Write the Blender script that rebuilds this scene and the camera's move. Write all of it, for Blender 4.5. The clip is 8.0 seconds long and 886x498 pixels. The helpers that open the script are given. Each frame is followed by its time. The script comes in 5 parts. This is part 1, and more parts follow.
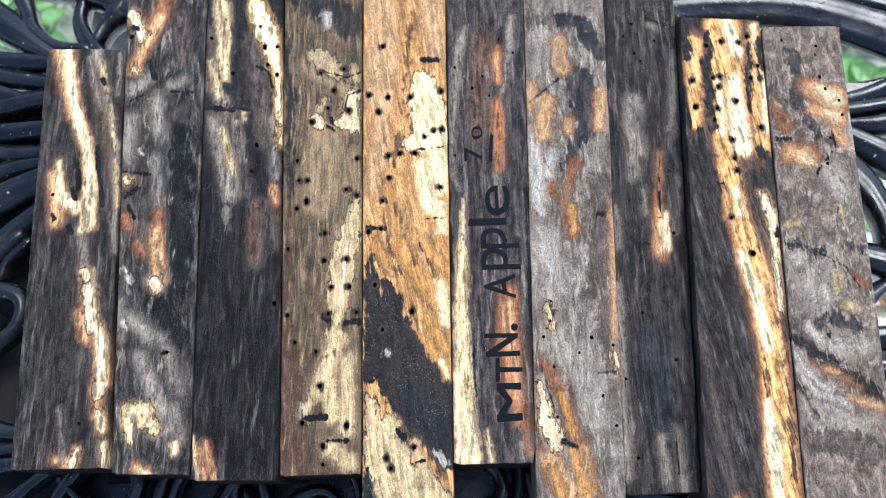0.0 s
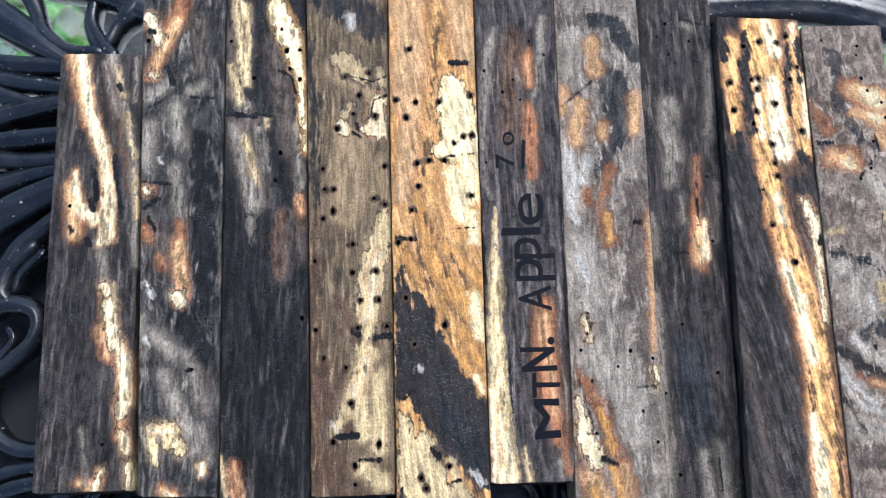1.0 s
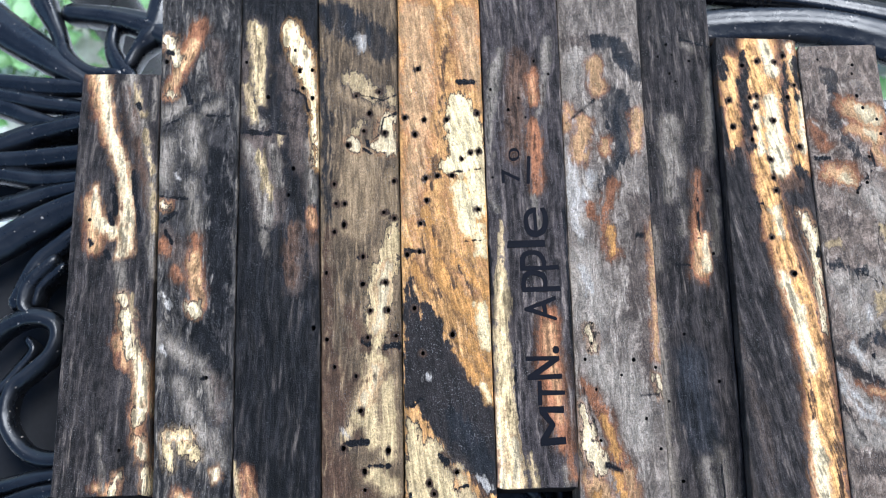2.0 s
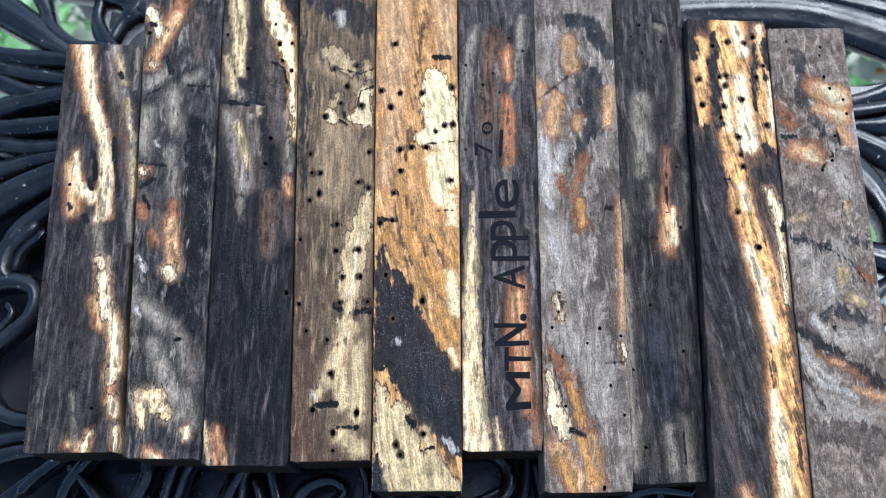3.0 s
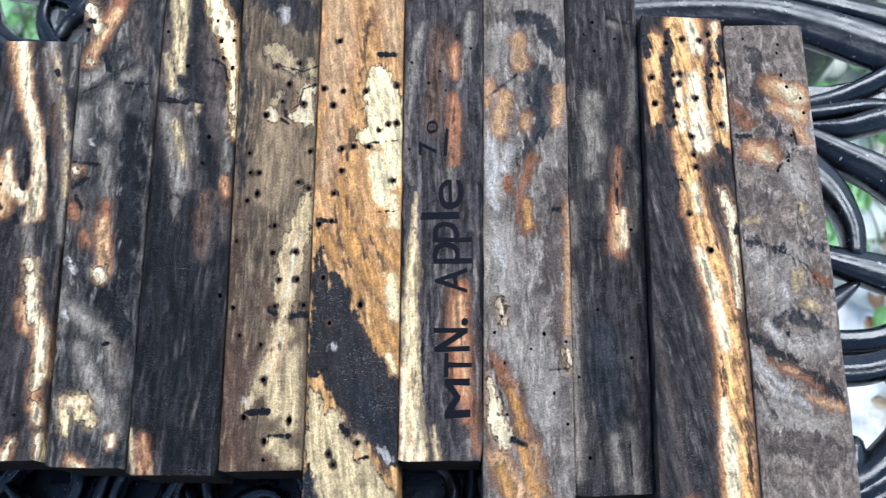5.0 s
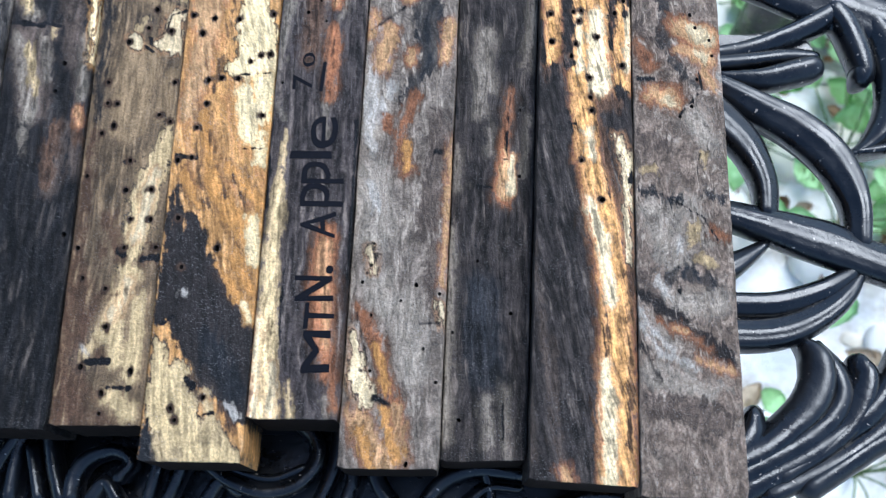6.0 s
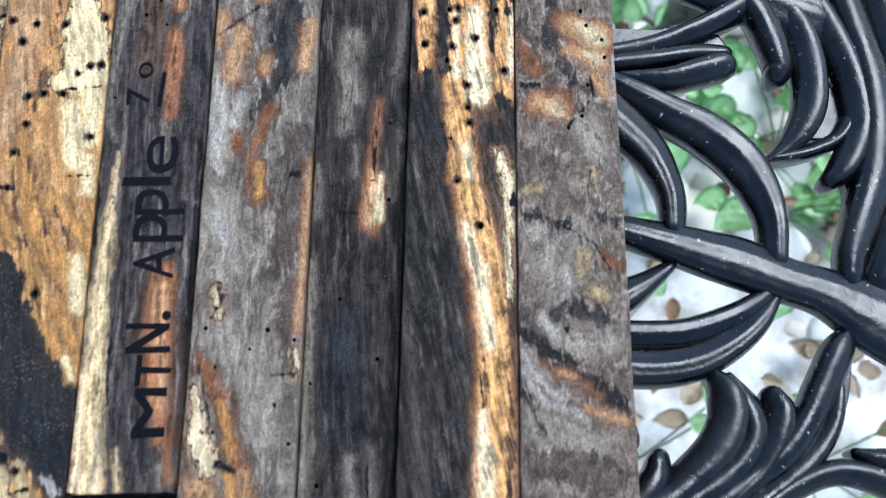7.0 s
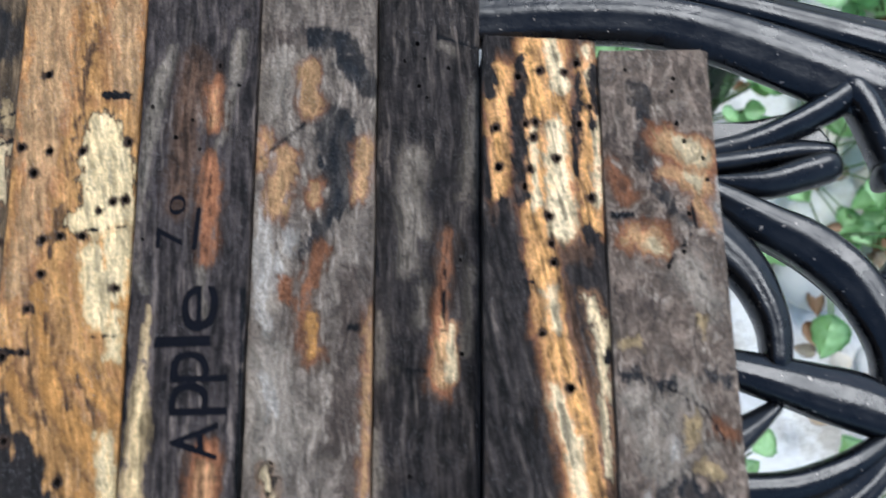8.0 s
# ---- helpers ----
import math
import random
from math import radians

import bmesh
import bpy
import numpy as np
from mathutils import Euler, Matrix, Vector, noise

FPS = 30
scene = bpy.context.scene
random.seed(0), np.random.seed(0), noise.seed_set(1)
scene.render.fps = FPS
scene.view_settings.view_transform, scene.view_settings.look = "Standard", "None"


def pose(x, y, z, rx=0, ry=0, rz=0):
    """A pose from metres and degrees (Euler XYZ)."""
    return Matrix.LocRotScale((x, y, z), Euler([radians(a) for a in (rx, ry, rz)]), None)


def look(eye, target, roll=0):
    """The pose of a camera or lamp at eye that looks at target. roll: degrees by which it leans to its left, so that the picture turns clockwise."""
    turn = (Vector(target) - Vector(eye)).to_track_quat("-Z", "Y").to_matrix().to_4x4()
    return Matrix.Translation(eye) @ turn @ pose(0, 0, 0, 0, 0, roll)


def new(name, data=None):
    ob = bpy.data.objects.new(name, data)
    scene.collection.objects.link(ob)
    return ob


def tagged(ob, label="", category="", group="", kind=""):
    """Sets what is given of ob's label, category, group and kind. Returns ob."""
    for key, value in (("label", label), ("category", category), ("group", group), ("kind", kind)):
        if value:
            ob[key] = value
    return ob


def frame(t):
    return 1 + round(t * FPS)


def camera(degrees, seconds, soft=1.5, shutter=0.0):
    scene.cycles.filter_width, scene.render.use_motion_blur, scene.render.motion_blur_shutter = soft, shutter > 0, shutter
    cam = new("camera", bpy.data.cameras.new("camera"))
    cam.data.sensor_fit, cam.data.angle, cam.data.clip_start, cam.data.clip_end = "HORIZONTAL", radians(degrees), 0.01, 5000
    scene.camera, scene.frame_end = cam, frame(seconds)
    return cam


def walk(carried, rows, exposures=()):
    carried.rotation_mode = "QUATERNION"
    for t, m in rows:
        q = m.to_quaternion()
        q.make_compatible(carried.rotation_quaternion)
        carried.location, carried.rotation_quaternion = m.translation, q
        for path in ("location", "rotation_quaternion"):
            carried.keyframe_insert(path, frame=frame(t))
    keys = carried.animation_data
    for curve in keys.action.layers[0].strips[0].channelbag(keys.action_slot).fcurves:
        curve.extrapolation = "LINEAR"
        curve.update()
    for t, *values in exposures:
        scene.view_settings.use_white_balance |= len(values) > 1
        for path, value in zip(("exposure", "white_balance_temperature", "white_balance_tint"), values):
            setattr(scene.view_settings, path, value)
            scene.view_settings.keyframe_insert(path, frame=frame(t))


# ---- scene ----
cam = camera(51.4, 8.0, soft=1.05, shutter=0.3)
cam.data.dof.use_dof, cam.data.dof.focus_distance, cam.data.dof.aperture_fstop = True, 0.222, 21.0
TOP = 0.36  # height of the wood's upper faces over the ground
PATH = [
    (0.0, (-0.01311, -0.04598, TOP + 0.22410), (-0.01654, 0.01116, TOP + 0.03246), -4.75),
    (0.5, (-0.01638, -0.03935, TOP + 0.22181), (-0.01978, 0.01431, TOP + 0.02918), -5.12),
    (1.0, (-0.02248, -0.03786, TOP + 0.21863), (-0.02473, 0.01650, TOP + 0.02617), -4.16),
    (1.2, (-0.02619, -0.04022, TOP + 0.21998), (-0.02842, 0.01651, TOP + 0.02820), -4.12),
    (2.3, (-0.02044, -0.04737, TOP + 0.22522), (-0.02492, 0.01347, TOP + 0.03475), -5.74),
    (2.5, (-0.01951, -0.05135, TOP + 0.22619), (-0.02359, 0.00975, TOP + 0.03579), -5.10),
    (3.0, (-0.01567, -0.05613, TOP + 0.22442), (-0.01916, 0.00704, TOP + 0.03469), -3.95),
    (3.5, (-0.01696, -0.05846, TOP + 0.22200), (-0.02035, 0.00425, TOP + 0.03212), -3.97),
    (4.0, (-0.01652, -0.05790, TOP + 0.21940), (-0.02029, 0.00553, TOP + 0.02976), -4.73),
    (4.2, (-0.01791, -0.05658, TOP + 0.21943), (-0.02186, 0.00708, TOP + 0.02988), -4.78),
    (5.3, (0.01086, -0.05715, TOP + 0.21066), (0.00604, 0.00976, TOP + 0.02224), -4.23),
    (5.5, (0.01706, -0.05892, TOP + 0.20676), (0.01268, 0.00716, TOP + 0.01805), -3.48),
    (6.0, (0.02639, -0.05987, TOP + 0.19360), (0.02507, 0.00398, TOP + 0.00407), -0.39),
    (6.5, (0.03774, -0.05300, TOP + 0.18141), (0.03966, 0.00782, TOP + -0.00911), 2.00),
    (7.0, (0.04798, -0.04071, TOP + 0.17326), (0.05388, 0.01832, TOP + -0.01773), 4.72),
    (7.5, (0.04620, -0.02525, TOP + 0.16401), (0.05490, 0.03378, TOP + -0.02688), 6.56),
    (8.0, (0.03551, -0.00108, TOP + 0.15766), (0.04067, 0.05248, TOP + -0.03383), 3.70),
]
EXPOSURES = [(0.0, 0.94, 6000, 9), (2.5, 0.82, 5680, 8), (3.5, 0.80, 5640, 7), (5.5, 0.74, 5600, 7), (6.5, 0.62, 5640, 7), (7.0, 0.56, 5660, 6), (7.5, 0.50, 5780, 7), (8.0, 0.26, 6000, 8)]
walk(cam, [(t, look(eye, target, roll)) for t, eye, target, roll in PATH], EXPOSURES)

# ---- light: soft garden shade under a bright sky ----
world = bpy.data.worlds.new("world")
scene.world = world
world.use_nodes = True
wn = world.node_tree
sky = wn.nodes.new("ShaderNodeTexSky")
sky.sky_type = "NISHITA"
sky.sun_disc = False
sky.sun_elevation, sky.sun_rotation = radians(57), radians(44)
wn.links.new(sky.outputs[0], wn.nodes["Background"].inputs[0])
wn.nodes["Background"].inputs[1].default_value = 0.15
sun_data = bpy.data.lights.new("sun", "SUN")
sun_data.energy, sun_data.angle, sun_data.color = 2.5, radians(34), (1.0, 0.985, 0.965)
sun = new("sun", sun_data)
sun.matrix_world = look((math.cos(radians(57)) * math.sin(radians(44)) * 5, math.cos(radians(57)) * math.cos(radians(44)) * 5, math.sin(radians(57)) * 5), (0, 0, 0))


# ---- node helpers ----
class Graph:
    def __init__(self, name):
        self.mat = bpy.data.materials.new(name)
        self.mat.use_nodes = True
        self.tree = self.mat.node_tree
        self.bsdf = self.tree.nodes["Principled BSDF"]

    def node(self, kind, **inputs):
        nd = self.tree.nodes.new(kind)
        for key, value in inputs.items():
            self.put(nd, key.replace("_", " "), value)
        return nd

    def put(self, nd, key, value):
        sock = nd.inputs[int(key)] if key.strip().isdigit() else nd.inputs[key]
        if isinstance(value, bpy.types.NodeSocket):
            self.tree.links.new(value, sock)
        else:
            sock.default_value = value

    def math(self, op, a, b=0.0, clamp=False, third=None):
        nd = self.tree.nodes.new("ShaderNodeMath")
        nd.operation, nd.use_clamp = op, clamp
        self.put(nd, "0", a)
        self.put(nd, "1", b)
        if third is not None:
            self.put(nd, "2", third)
        return nd.outputs[0]

    def vec(self, op, a, b=(0, 0, 0), scale=None):
        nd = self.tree.nodes.new("ShaderNodeVectorMath")
        nd.operation = op
        self.put(nd, "0", a)
        self.put(nd, "1", b)
        if scale is not None:
            self.put(nd, "Scale", scale)
        return nd.outputs[1] if op in ("DOT_PRODUCT", "LENGTH") else nd.outputs[0]

    def mix(self, fac, a, b, blend="MIX"):
        nd = self.tree.nodes.new("ShaderNodeMix")
        nd.data_type, nd.blend_type = "RGBA", blend
        self.put(nd, "0", fac)
        self.put(nd, "6", a)
        self.put(nd, "7", b)
        return nd.outputs[2]

    def noise(self, vector, scale, detail=3.0, rough=0.55):
        nd = self.node("ShaderNodeTexNoise", Vector=vector, Scale=scale, Detail=detail, Roughness=rough)
        return nd.outputs

    def span(self, value, a, b, c, d, smooth=False):
        nd = self.tree.nodes.new("ShaderNodeMapRange")
        nd.interpolation_type = "SMOOTHSTEP" if smooth else "LINEAR"
        for key, v in zip(("Value", "From Min", "From Max", "To Min", "To Max"), (value, a, b, c, d)):
            self.put(nd, key, v)
        return nd.outputs[0]

    def bump(self, height, strength, distance, normal=None):
        nd = self.node("ShaderNodeBump", Height=height, Strength=strength, Distance=distance)
        if normal is not None:
            self.put(nd, "Normal", normal)
        return nd.outputs[0]

    def millimetres(self):
        tc = self.tree.nodes.new("ShaderNodeTexCoord")
        return self.vec("SCALE", tc.outputs["Object"], scale=1000.0)


def stroke_group():
    """Distance from a tapering stroke between two points."""
    tree = bpy.data.node_groups.new("stroke", "ShaderNodeTree")
    for name, kind in (("P", "NodeSocketVector"), ("A", "NodeSocketVector"), ("B", "NodeSocketVector"), ("Ra", "NodeSocketFloat"), ("Rb", "NodeSocketFloat")):
        tree.interface.new_socket(name, in_out="INPUT", socket_type=kind)
    tree.interface.new_socket("D", in_out="OUTPUT", socket_type="NodeSocketFloat")
    gi, go = tree.nodes.new("NodeGroupInput"), tree.nodes.new("NodeGroupOutput")

    def v(op, a, b=None, scale=None):
        nd = tree.nodes.new("ShaderNodeVectorMath")
        nd.operation = op
        tree.links.new(a, nd.inputs[0])
        if b is not None:
            tree.links.new(b, nd.inputs[1])
        if scale is not None:
            tree.links.new(scale, nd.inputs["Scale"])
        return nd.outputs[1] if op in ("DOT_PRODUCT", "LENGTH") else nd.outputs[0]

    def m(op, a, b, clamp=False):
        nd = tree.nodes.new("ShaderNodeMath")
        nd.operation, nd.use_clamp = op, clamp
        tree.links.new(a, nd.inputs[0])
        tree.links.new(b, nd.inputs[1])
        return nd.outputs[0]

    pa, ba = v("SUBTRACT", gi.outputs["P"], gi.outputs["A"]), v("SUBTRACT", gi.outputs["B"], gi.outputs["A"])
    h = m("DIVIDE", v("DOT_PRODUCT", pa, ba), v("DOT_PRODUCT", ba, ba), clamp=True)
    far = v("LENGTH", v("SUBTRACT", pa, v("SCALE", ba, scale=h)))
    radius = m("ADD", gi.outputs["Ra"], m("MULTIPLY", h, m("SUBTRACT", gi.outputs["Rb"], gi.outputs["Ra"])))
    tree.links.new(m("SUBTRACT", far, radius), go.inputs["D"])
    return tree


STROKE = stroke_group()
WOOD = {
    "dark": (0.0200, 0.0165, 0.0150), "black": (0.005, 0.005, 0.006), "slate": (0.016, 0.017, 0.019), "umber": (0.080, 0.045, 0.027),
    "brown": (0.080, 0.059, 0.046), "smoke": (0.200, 0.168, 0.128), "ash": (0.330, 0.278, 0.216), "pearl": (0.460, 0.415, 0.355),
    "tan": (0.480, 0.290, 0.135), "straw": (0.500, 0.365, 0.185), "cream": (0.720, 0.570, 0.345), "ochre": (0.500, 0.260, 0.085),
    "amber": (0.500, 0.240, 0.070), "rust": (0.270, 0.110, 0.050), "clay": (0.430, 0.225, 0.105), "honey": (0.470, 0.240, 0.080),
    "drab": (0.098, 0.068, 0.040), "butter": (0.520, 0.380, 0.190), "hide": (0.250, 0.170, 0.092), "stain": (0.055, 0.032, 0.020),
    "grey": (0.158, 0.126, 0.098), "cocoa": (0.036, 0.029, 0.027), "coal": (0.0065, 0.0062, 0.0066), "burl": (0.160, 0.118, 0.088), "char": (0.026, 0.023, 0.021),
    "lemon": (0.800, 0.600, 0.310),
}


HALO = {"butter": "hide", "cream": "clay", "tan": "rust", "ochre": "rust", "straw": "brown", "clay": "rust", "amber": "umber", "rust": "umber", "lemon": "ochre"}
INNER = {"cream": "straw", "tan": "clay", "ochre": "clay", "straw": "hide", "butter": "straw", "ash": "grey", "smoke": "grey", "amber": "ochre", "rust": "umber", "pearl": "ash", "lemon": "cream"}


VEILS = {"dark": ("grey", 0.16), "coal": ("grey", 0.10), "drab": ("hide", 0.55), "honey": ("tan", 0.5), "cocoa": ("grey", 0.24), "grey": ("ash", 0.45), "burl": ("ash", 0.34), "char": ("smoke", 0.30)}
TINY = (0.00001, 0.00001, 0.0)


def spalted_wood(name, base, layers, seed, lean=0.0, contrast=1.0):
    """Spalted wood: a base tone, then soft layers of figure whose grain follows their own outlines, then fibres and pores."""
    g = Graph(name)
    mm = g.millimetres()
    at = g.vec("ADD", mm, (seed * 37.0, seed * 91.0, seed * 13.0))
    turn = g.node("ShaderNodeVectorRotate", Vector=at, Angle=radians(lean))
    turn.rotation_type = "Z_AXIS"
    half = (0.5, 0.5, 0.5)
    curl = {"burl": 3.5, "grey": 2.0, "char": 1.6}.get(base, 1.0)  # how far the grain is from straight
    slow = g.vec("SUBTRACT", g.noise(g.vec("MULTIPLY", at, (1.0, 0.30, 1.0)), 0.20, 3.0, 0.5)[1], half)
    mid = g.vec("SUBTRACT", g.noise(g.vec("MULTIPLY", at, (1.0, 0.42, 1.0)), 0.75, 4.0, 0.6)[1], half)
    grained = g.vec("ADD", turn.outputs[0], g.vec("MULTIPLY", slow, (3.2 * curl ** 1.2, 2.0 * curl, 0.0)))
    thread = g.math("SUBTRACT", g.noise(g.vec("MULTIPLY", grained, (1.0, 0.07, 1.0)), 2.2, 3.0, 0.55)[0], 0.5)
    place = g.vec("ADD", mm, g.vec("ADD", g.vec("MULTIPLY", slow, (1.6, 3.0, 0.0)), g.vec("MULTIPLY", mid, (1.5, 2.6, 0.0))))
    place = g.vec("MULTIPLY", place, (1.0, 1.0, 0.0))
    exact = g.vec("MULTIPLY", g.vec("ADD", mm, g.vec("MULTIPLY", mid, (0.9, 0.9, 0.0))), (1.0, 1.0, 0.0))
    wisp = g.math("SUBTRACT", g.noise(g.vec("MULTIPLY", grained, (1.0, 0.10 * curl, 1.0)), 0.85, 7.0, 0.66)[0], 0.5)
    blotch = g.math("SUBTRACT", g.noise(g.vec("MULTIPLY", at, (1.0, 0.6, 1.0)), 0.55, 7.0, 0.65)[0], 0.5)
    ragged = g.math("ADD", g.math("MULTIPLY", wisp, 9.0), g.math("MULTIPLY", blotch, 8.0))
    dim = g.vec("MULTIPLY", grained, (1.0, 0.14 * curl, 1.0))
    cloud = g.noise(dim, 0.42, 4.0, 0.6)[0]
    tone = WOOD[base]
    col = g.mix(g.span(cloud, 0.34, 0.68, 0.0, 1.0), tuple(c * (1 - 0.42 * contrast) for c in tone) + (1,), tuple(c * (1 + 0.5 * contrast) for c in tone) + (1,))
    veil = g.noise(g.vec("MULTIPLY", grained, (1.0, 0.09 * curl, 1.0)), 0.95, 5.0, 0.62)[0]
    pale, share = VEILS[base]
    col = g.mix(g.span(veil, 0.50, 0.74, 0.0, share), col, WOOD[pale] + (1,))
    col = g.mix(g.span(veil, 0.48, 0.30, 0.0, 0.65), col, tuple(c * 0.45 for c in tone) + (1,))
    drift = g.span(g.noise(g.vec("MULTIPLY", at, (1.0, 0.45, 1.0)), 0.11, 3.0, 0.5)[0], 0.40, 0.62, 0.0, 1.0)
    col = g.mix(g.math("MULTIPLY", g.span(wisp, 0.02, 0.18, 0.0, share * 2.4, True), drift), col, WOOD[pale] + (1,))
    streak = g.noise(g.vec("MULTIPLY", grained, (1.0, 0.07, 1.0)), 0.9, 4.0, 0.6)[0]
    last = None
    for colour, soft, strokes in layers:
        line = colour.endswith("|")
        colour = colour.rstrip("|")
        near = None
        for ax, ay, bx, by, ra, rb in strokes:
            nd = g.tree.nodes.new("ShaderNodeGroup")
            nd.node_tree = STROKE
            spot = exact if colour in ("black", "stain") else place
            if last is not None:
                spot = g.vec("ADD", spot, g.vec("SCALE", TINY, scale=last))
            for key, value in (("P", spot), ("A", (ax, ay, 0)), ("B", (bx, by + 0.01, 0)), ("Ra", ra), ("Rb", rb)):
                g.put(nd, key, value)
            near = nd.outputs[0] if near is None else g.math("SMOOTH_MIN", near, nd.outputs[0], third=0.6 if colour != "black" else 0.05)
            last = near
        if colour in ("black", "stain"):
            near = g.math("ADD", near, g.math("MULTIPLY", ragged, 0.22))
        else:
            near = g.math("ADD", near, g.math("MULTIPLY", ragged, 0.35 + 0.45 * min(soft, 1.3)))
        if colour in HALO:
            rim = g.math("MULTIPLY", g.span(near, -0.2, 0.7 + soft * 1.8, 1.0, 0.0, True), g.span(streak, 0.35, 0.65, 0.35, 0.9))
            col = g.mix(rim, col, WOOD[HALO[colour]] + (1,))
        blur = soft * 0.6 + (0.22 if colour not in ("black", "stain") else 0.02)
        mask = g.span(near, -blur, blur, 1.0, 0.0, True)
        if colour in INNER:
            # growth bands that run along the outline of the patch
            band = g.noise(g.node("ShaderNodeCombineXYZ", X=g.math("ADD", near, g.math("MULTIPLY", thread, 1.6)), Y=g.math("MULTIPLY", cloud, 3.0), Z=float(seed)).outputs[0], 1.15, 2.0, 0.5)[0]
            inner = g.span(g.math("ADD", g.math("MULTIPLY", band, 0.55), g.math("MULTIPLY", streak, 0.45)), 0.42, 0.66, 0.0, 0.8)
            fill = g.mix(inner, WOOD[colour] + (1,), WOOD[INNER[colour]] + (1,))
        else:
            fill = WOOD[colour] + (1,)
        if colour in ("smoke", "ash", "slate", "umber", "brown"):
            mask = g.math("MULTIPLY", mask, g.span(cloud, 0.30, 0.60, 0.5, 1.0))
        col = g.mix(mask, col, fill)
        if line:
            zone = g.math("MULTIPLY", g.span(g.math("ABSOLUTE", g.math("SUBTRACT", near, 0.15)), 0.10, 0.36, 1.0, 0.0), g.span(g.noise(at, 0.35, 2.0)[0], 0.26, 0.42, 0.0, 0.95))
            col = g.mix(zone, col, WOOD["dark"] + (1,))
    if base in ("grey", "burl", "char"):
        swirl = g.noise(g.vec("ADD", g.vec("MULTIPLY", at, (1.0, 0.62, 1.0)), g.vec("SCALE", slow, scale=6.0)), 0.20, 5.0, 0.58)[0]
        vein = g.span(g.math("ABSOLUTE", g.math("SUBTRACT", swirl, 0.5)), 0.0, 0.010, 0.7, 0.0)
        col = g.mix(g.math("MULTIPLY", vein, g.span(veil, 0.42, 0.58, 0.0, 1.0)), col, WOOD["black"] + (1,))
    # mottling and hairline checks
    mottle = g.math("ADD", g.math("MULTIPLY", wisp, 1.5), blotch)
    dark, light = (0.30, 2.3) if base in ("coal", "char", "dark", "cocoa") else (0.55, 1.45)
    lift = [g.span(mottle, -0.19, 0.21, dark, light * k) for k in (1.0, 0.985, 0.97)]
    col = g.mix(0.9, col, g.node("ShaderNodeCombineColor", Red=lift[0], Green=lift[1], Blue=lift[2]).outputs[0], "MULTIPLY")
    check = g.math("ABSOLUTE", g.math("SUBTRACT", g.noise(g.vec("ADD", g.vec("MULTIPLY", grained, (1.0, 0.17 * curl ** 0.7, 1.0)), g.vec("SCALE", mid, scale=0.8)), 0.55, 2.0, 0.5)[0], 0.5))
    col = g.mix(g.math("MULTIPLY", g.span(check, 0.002, 0.012, 0.75, 0.0), g.span(blotch, -0.02, 0.12, 0.0, 1.0)), col, WOOD["black"] + (1,))
    # fibres, saw marks and pores, then wet glints painted as pale dots
    fibre = g.noise(g.vec("MULTIPLY", grained, (1.0, 0.06 * curl, 1.0)), 2.4, 4.0, 0.65)[0]
    col = g.mix(0.85, col, g.node("ShaderNodeCombineColor", Red=g.span(fibre, 0.28, 0.72, 0.66, 1.32), Green=g.span(fibre, 0.28, 0.72, 0.64, 1.32), Blue=g.span(fibre, 0.28, 0.72, 0.60, 1.34)).outputs[0], "MULTIPLY")
    grit = g.noise(g.vec("MULTIPLY", at, (1.0, 0.8, 1.0)), 2.1, 4.0, 0.72)[0]
    shade = g.span(grit, 0.30, 0.70, 0.44, 1.62)
    col = g.mix(0.8, col, g.node("ShaderNodeCombineColor", Red=shade, Green=shade, Blue=shade).outputs[0], "MULTIPLY")
    pore = g.noise(g.vec("MULTIPLY", grained, (1.0, 0.20, 1.0)), 4.5, 2.0, 0.5)[0]
    col = g.mix(g.span(pore, 0.66, 0.75, 0.0, 0.55), col, (0.012, 0.009, 0.008, 1))
    glint = g.noise(at, 4.0, 2.0, 0.6)[0]
    patchy = g.span(g.noise(at, 0.12, 3.0, 0.5)[0], 0.42, 0.62, 0.15, 0.7)
    col = g.mix(g.math("MULTIPLY", g.span(glint, 0.630, 0.700, 0.0, 1.0), patchy), col, (0.42, 0.40, 0.38, 1))
    g.put(g.bsdf, "Base Color", col)
    g.put(g.bsdf, "Roughness", g.span(glint, 0.3, 0.7, 0.34, 0.60))
    g.put(g.bsdf, "Specular IOR Level", 0.10)
    relief = g.math("ADD", g.math("MULTIPLY", fibre, 0.6), g.math("MULTIPLY", glint, 0.7))
    g.put(g.bsdf, "Normal", g.bump(g.math("ADD", relief, g.math("MULTIPLY", grit, 0.6)), 0.9, 0.00032))
    return g.mat


def plain(name, colour, rough=0.6, metal=0.0):
    g = Graph(name)
    mm = g.millimetres()
    n = g.noise(mm, 0.6, 4.0)[0]
    g.put(g.bsdf, "Base Color", g.mix(g.span(n, 0.3, 0.7, 0.0, 1.0), tuple(c * 0.75 for c in colour) + (1,), tuple(c * 1.2 for c in colour) + (1,)))
    g.put(g.bsdf, "Roughness", rough)
    g.put(g.bsdf, "Metallic", metal)
    return g.mat


INK = plain("marker_ink", (0.002, 0.0023, 0.005), 0.7)
INK.node_tree.nodes["Principled BSDF"].inputs["Specular IOR Level"].default_value = 0.12
# Sawn front ends, near black because their shade is put into the colour.
END_SHADE = plain("shaded_sawn_end", (0.016, 0.012, 0.010), 0.9)
END_SHADE.node_tree.nodes["Principled BSDF"].inputs["Specular IOR Level"].default_value = 0.06
# Hole lining: the dark of its depth is painted into the colour.
PIT_SHADE = plain("borer_hole", (0.010, 0.007, 0.005), 0.9)


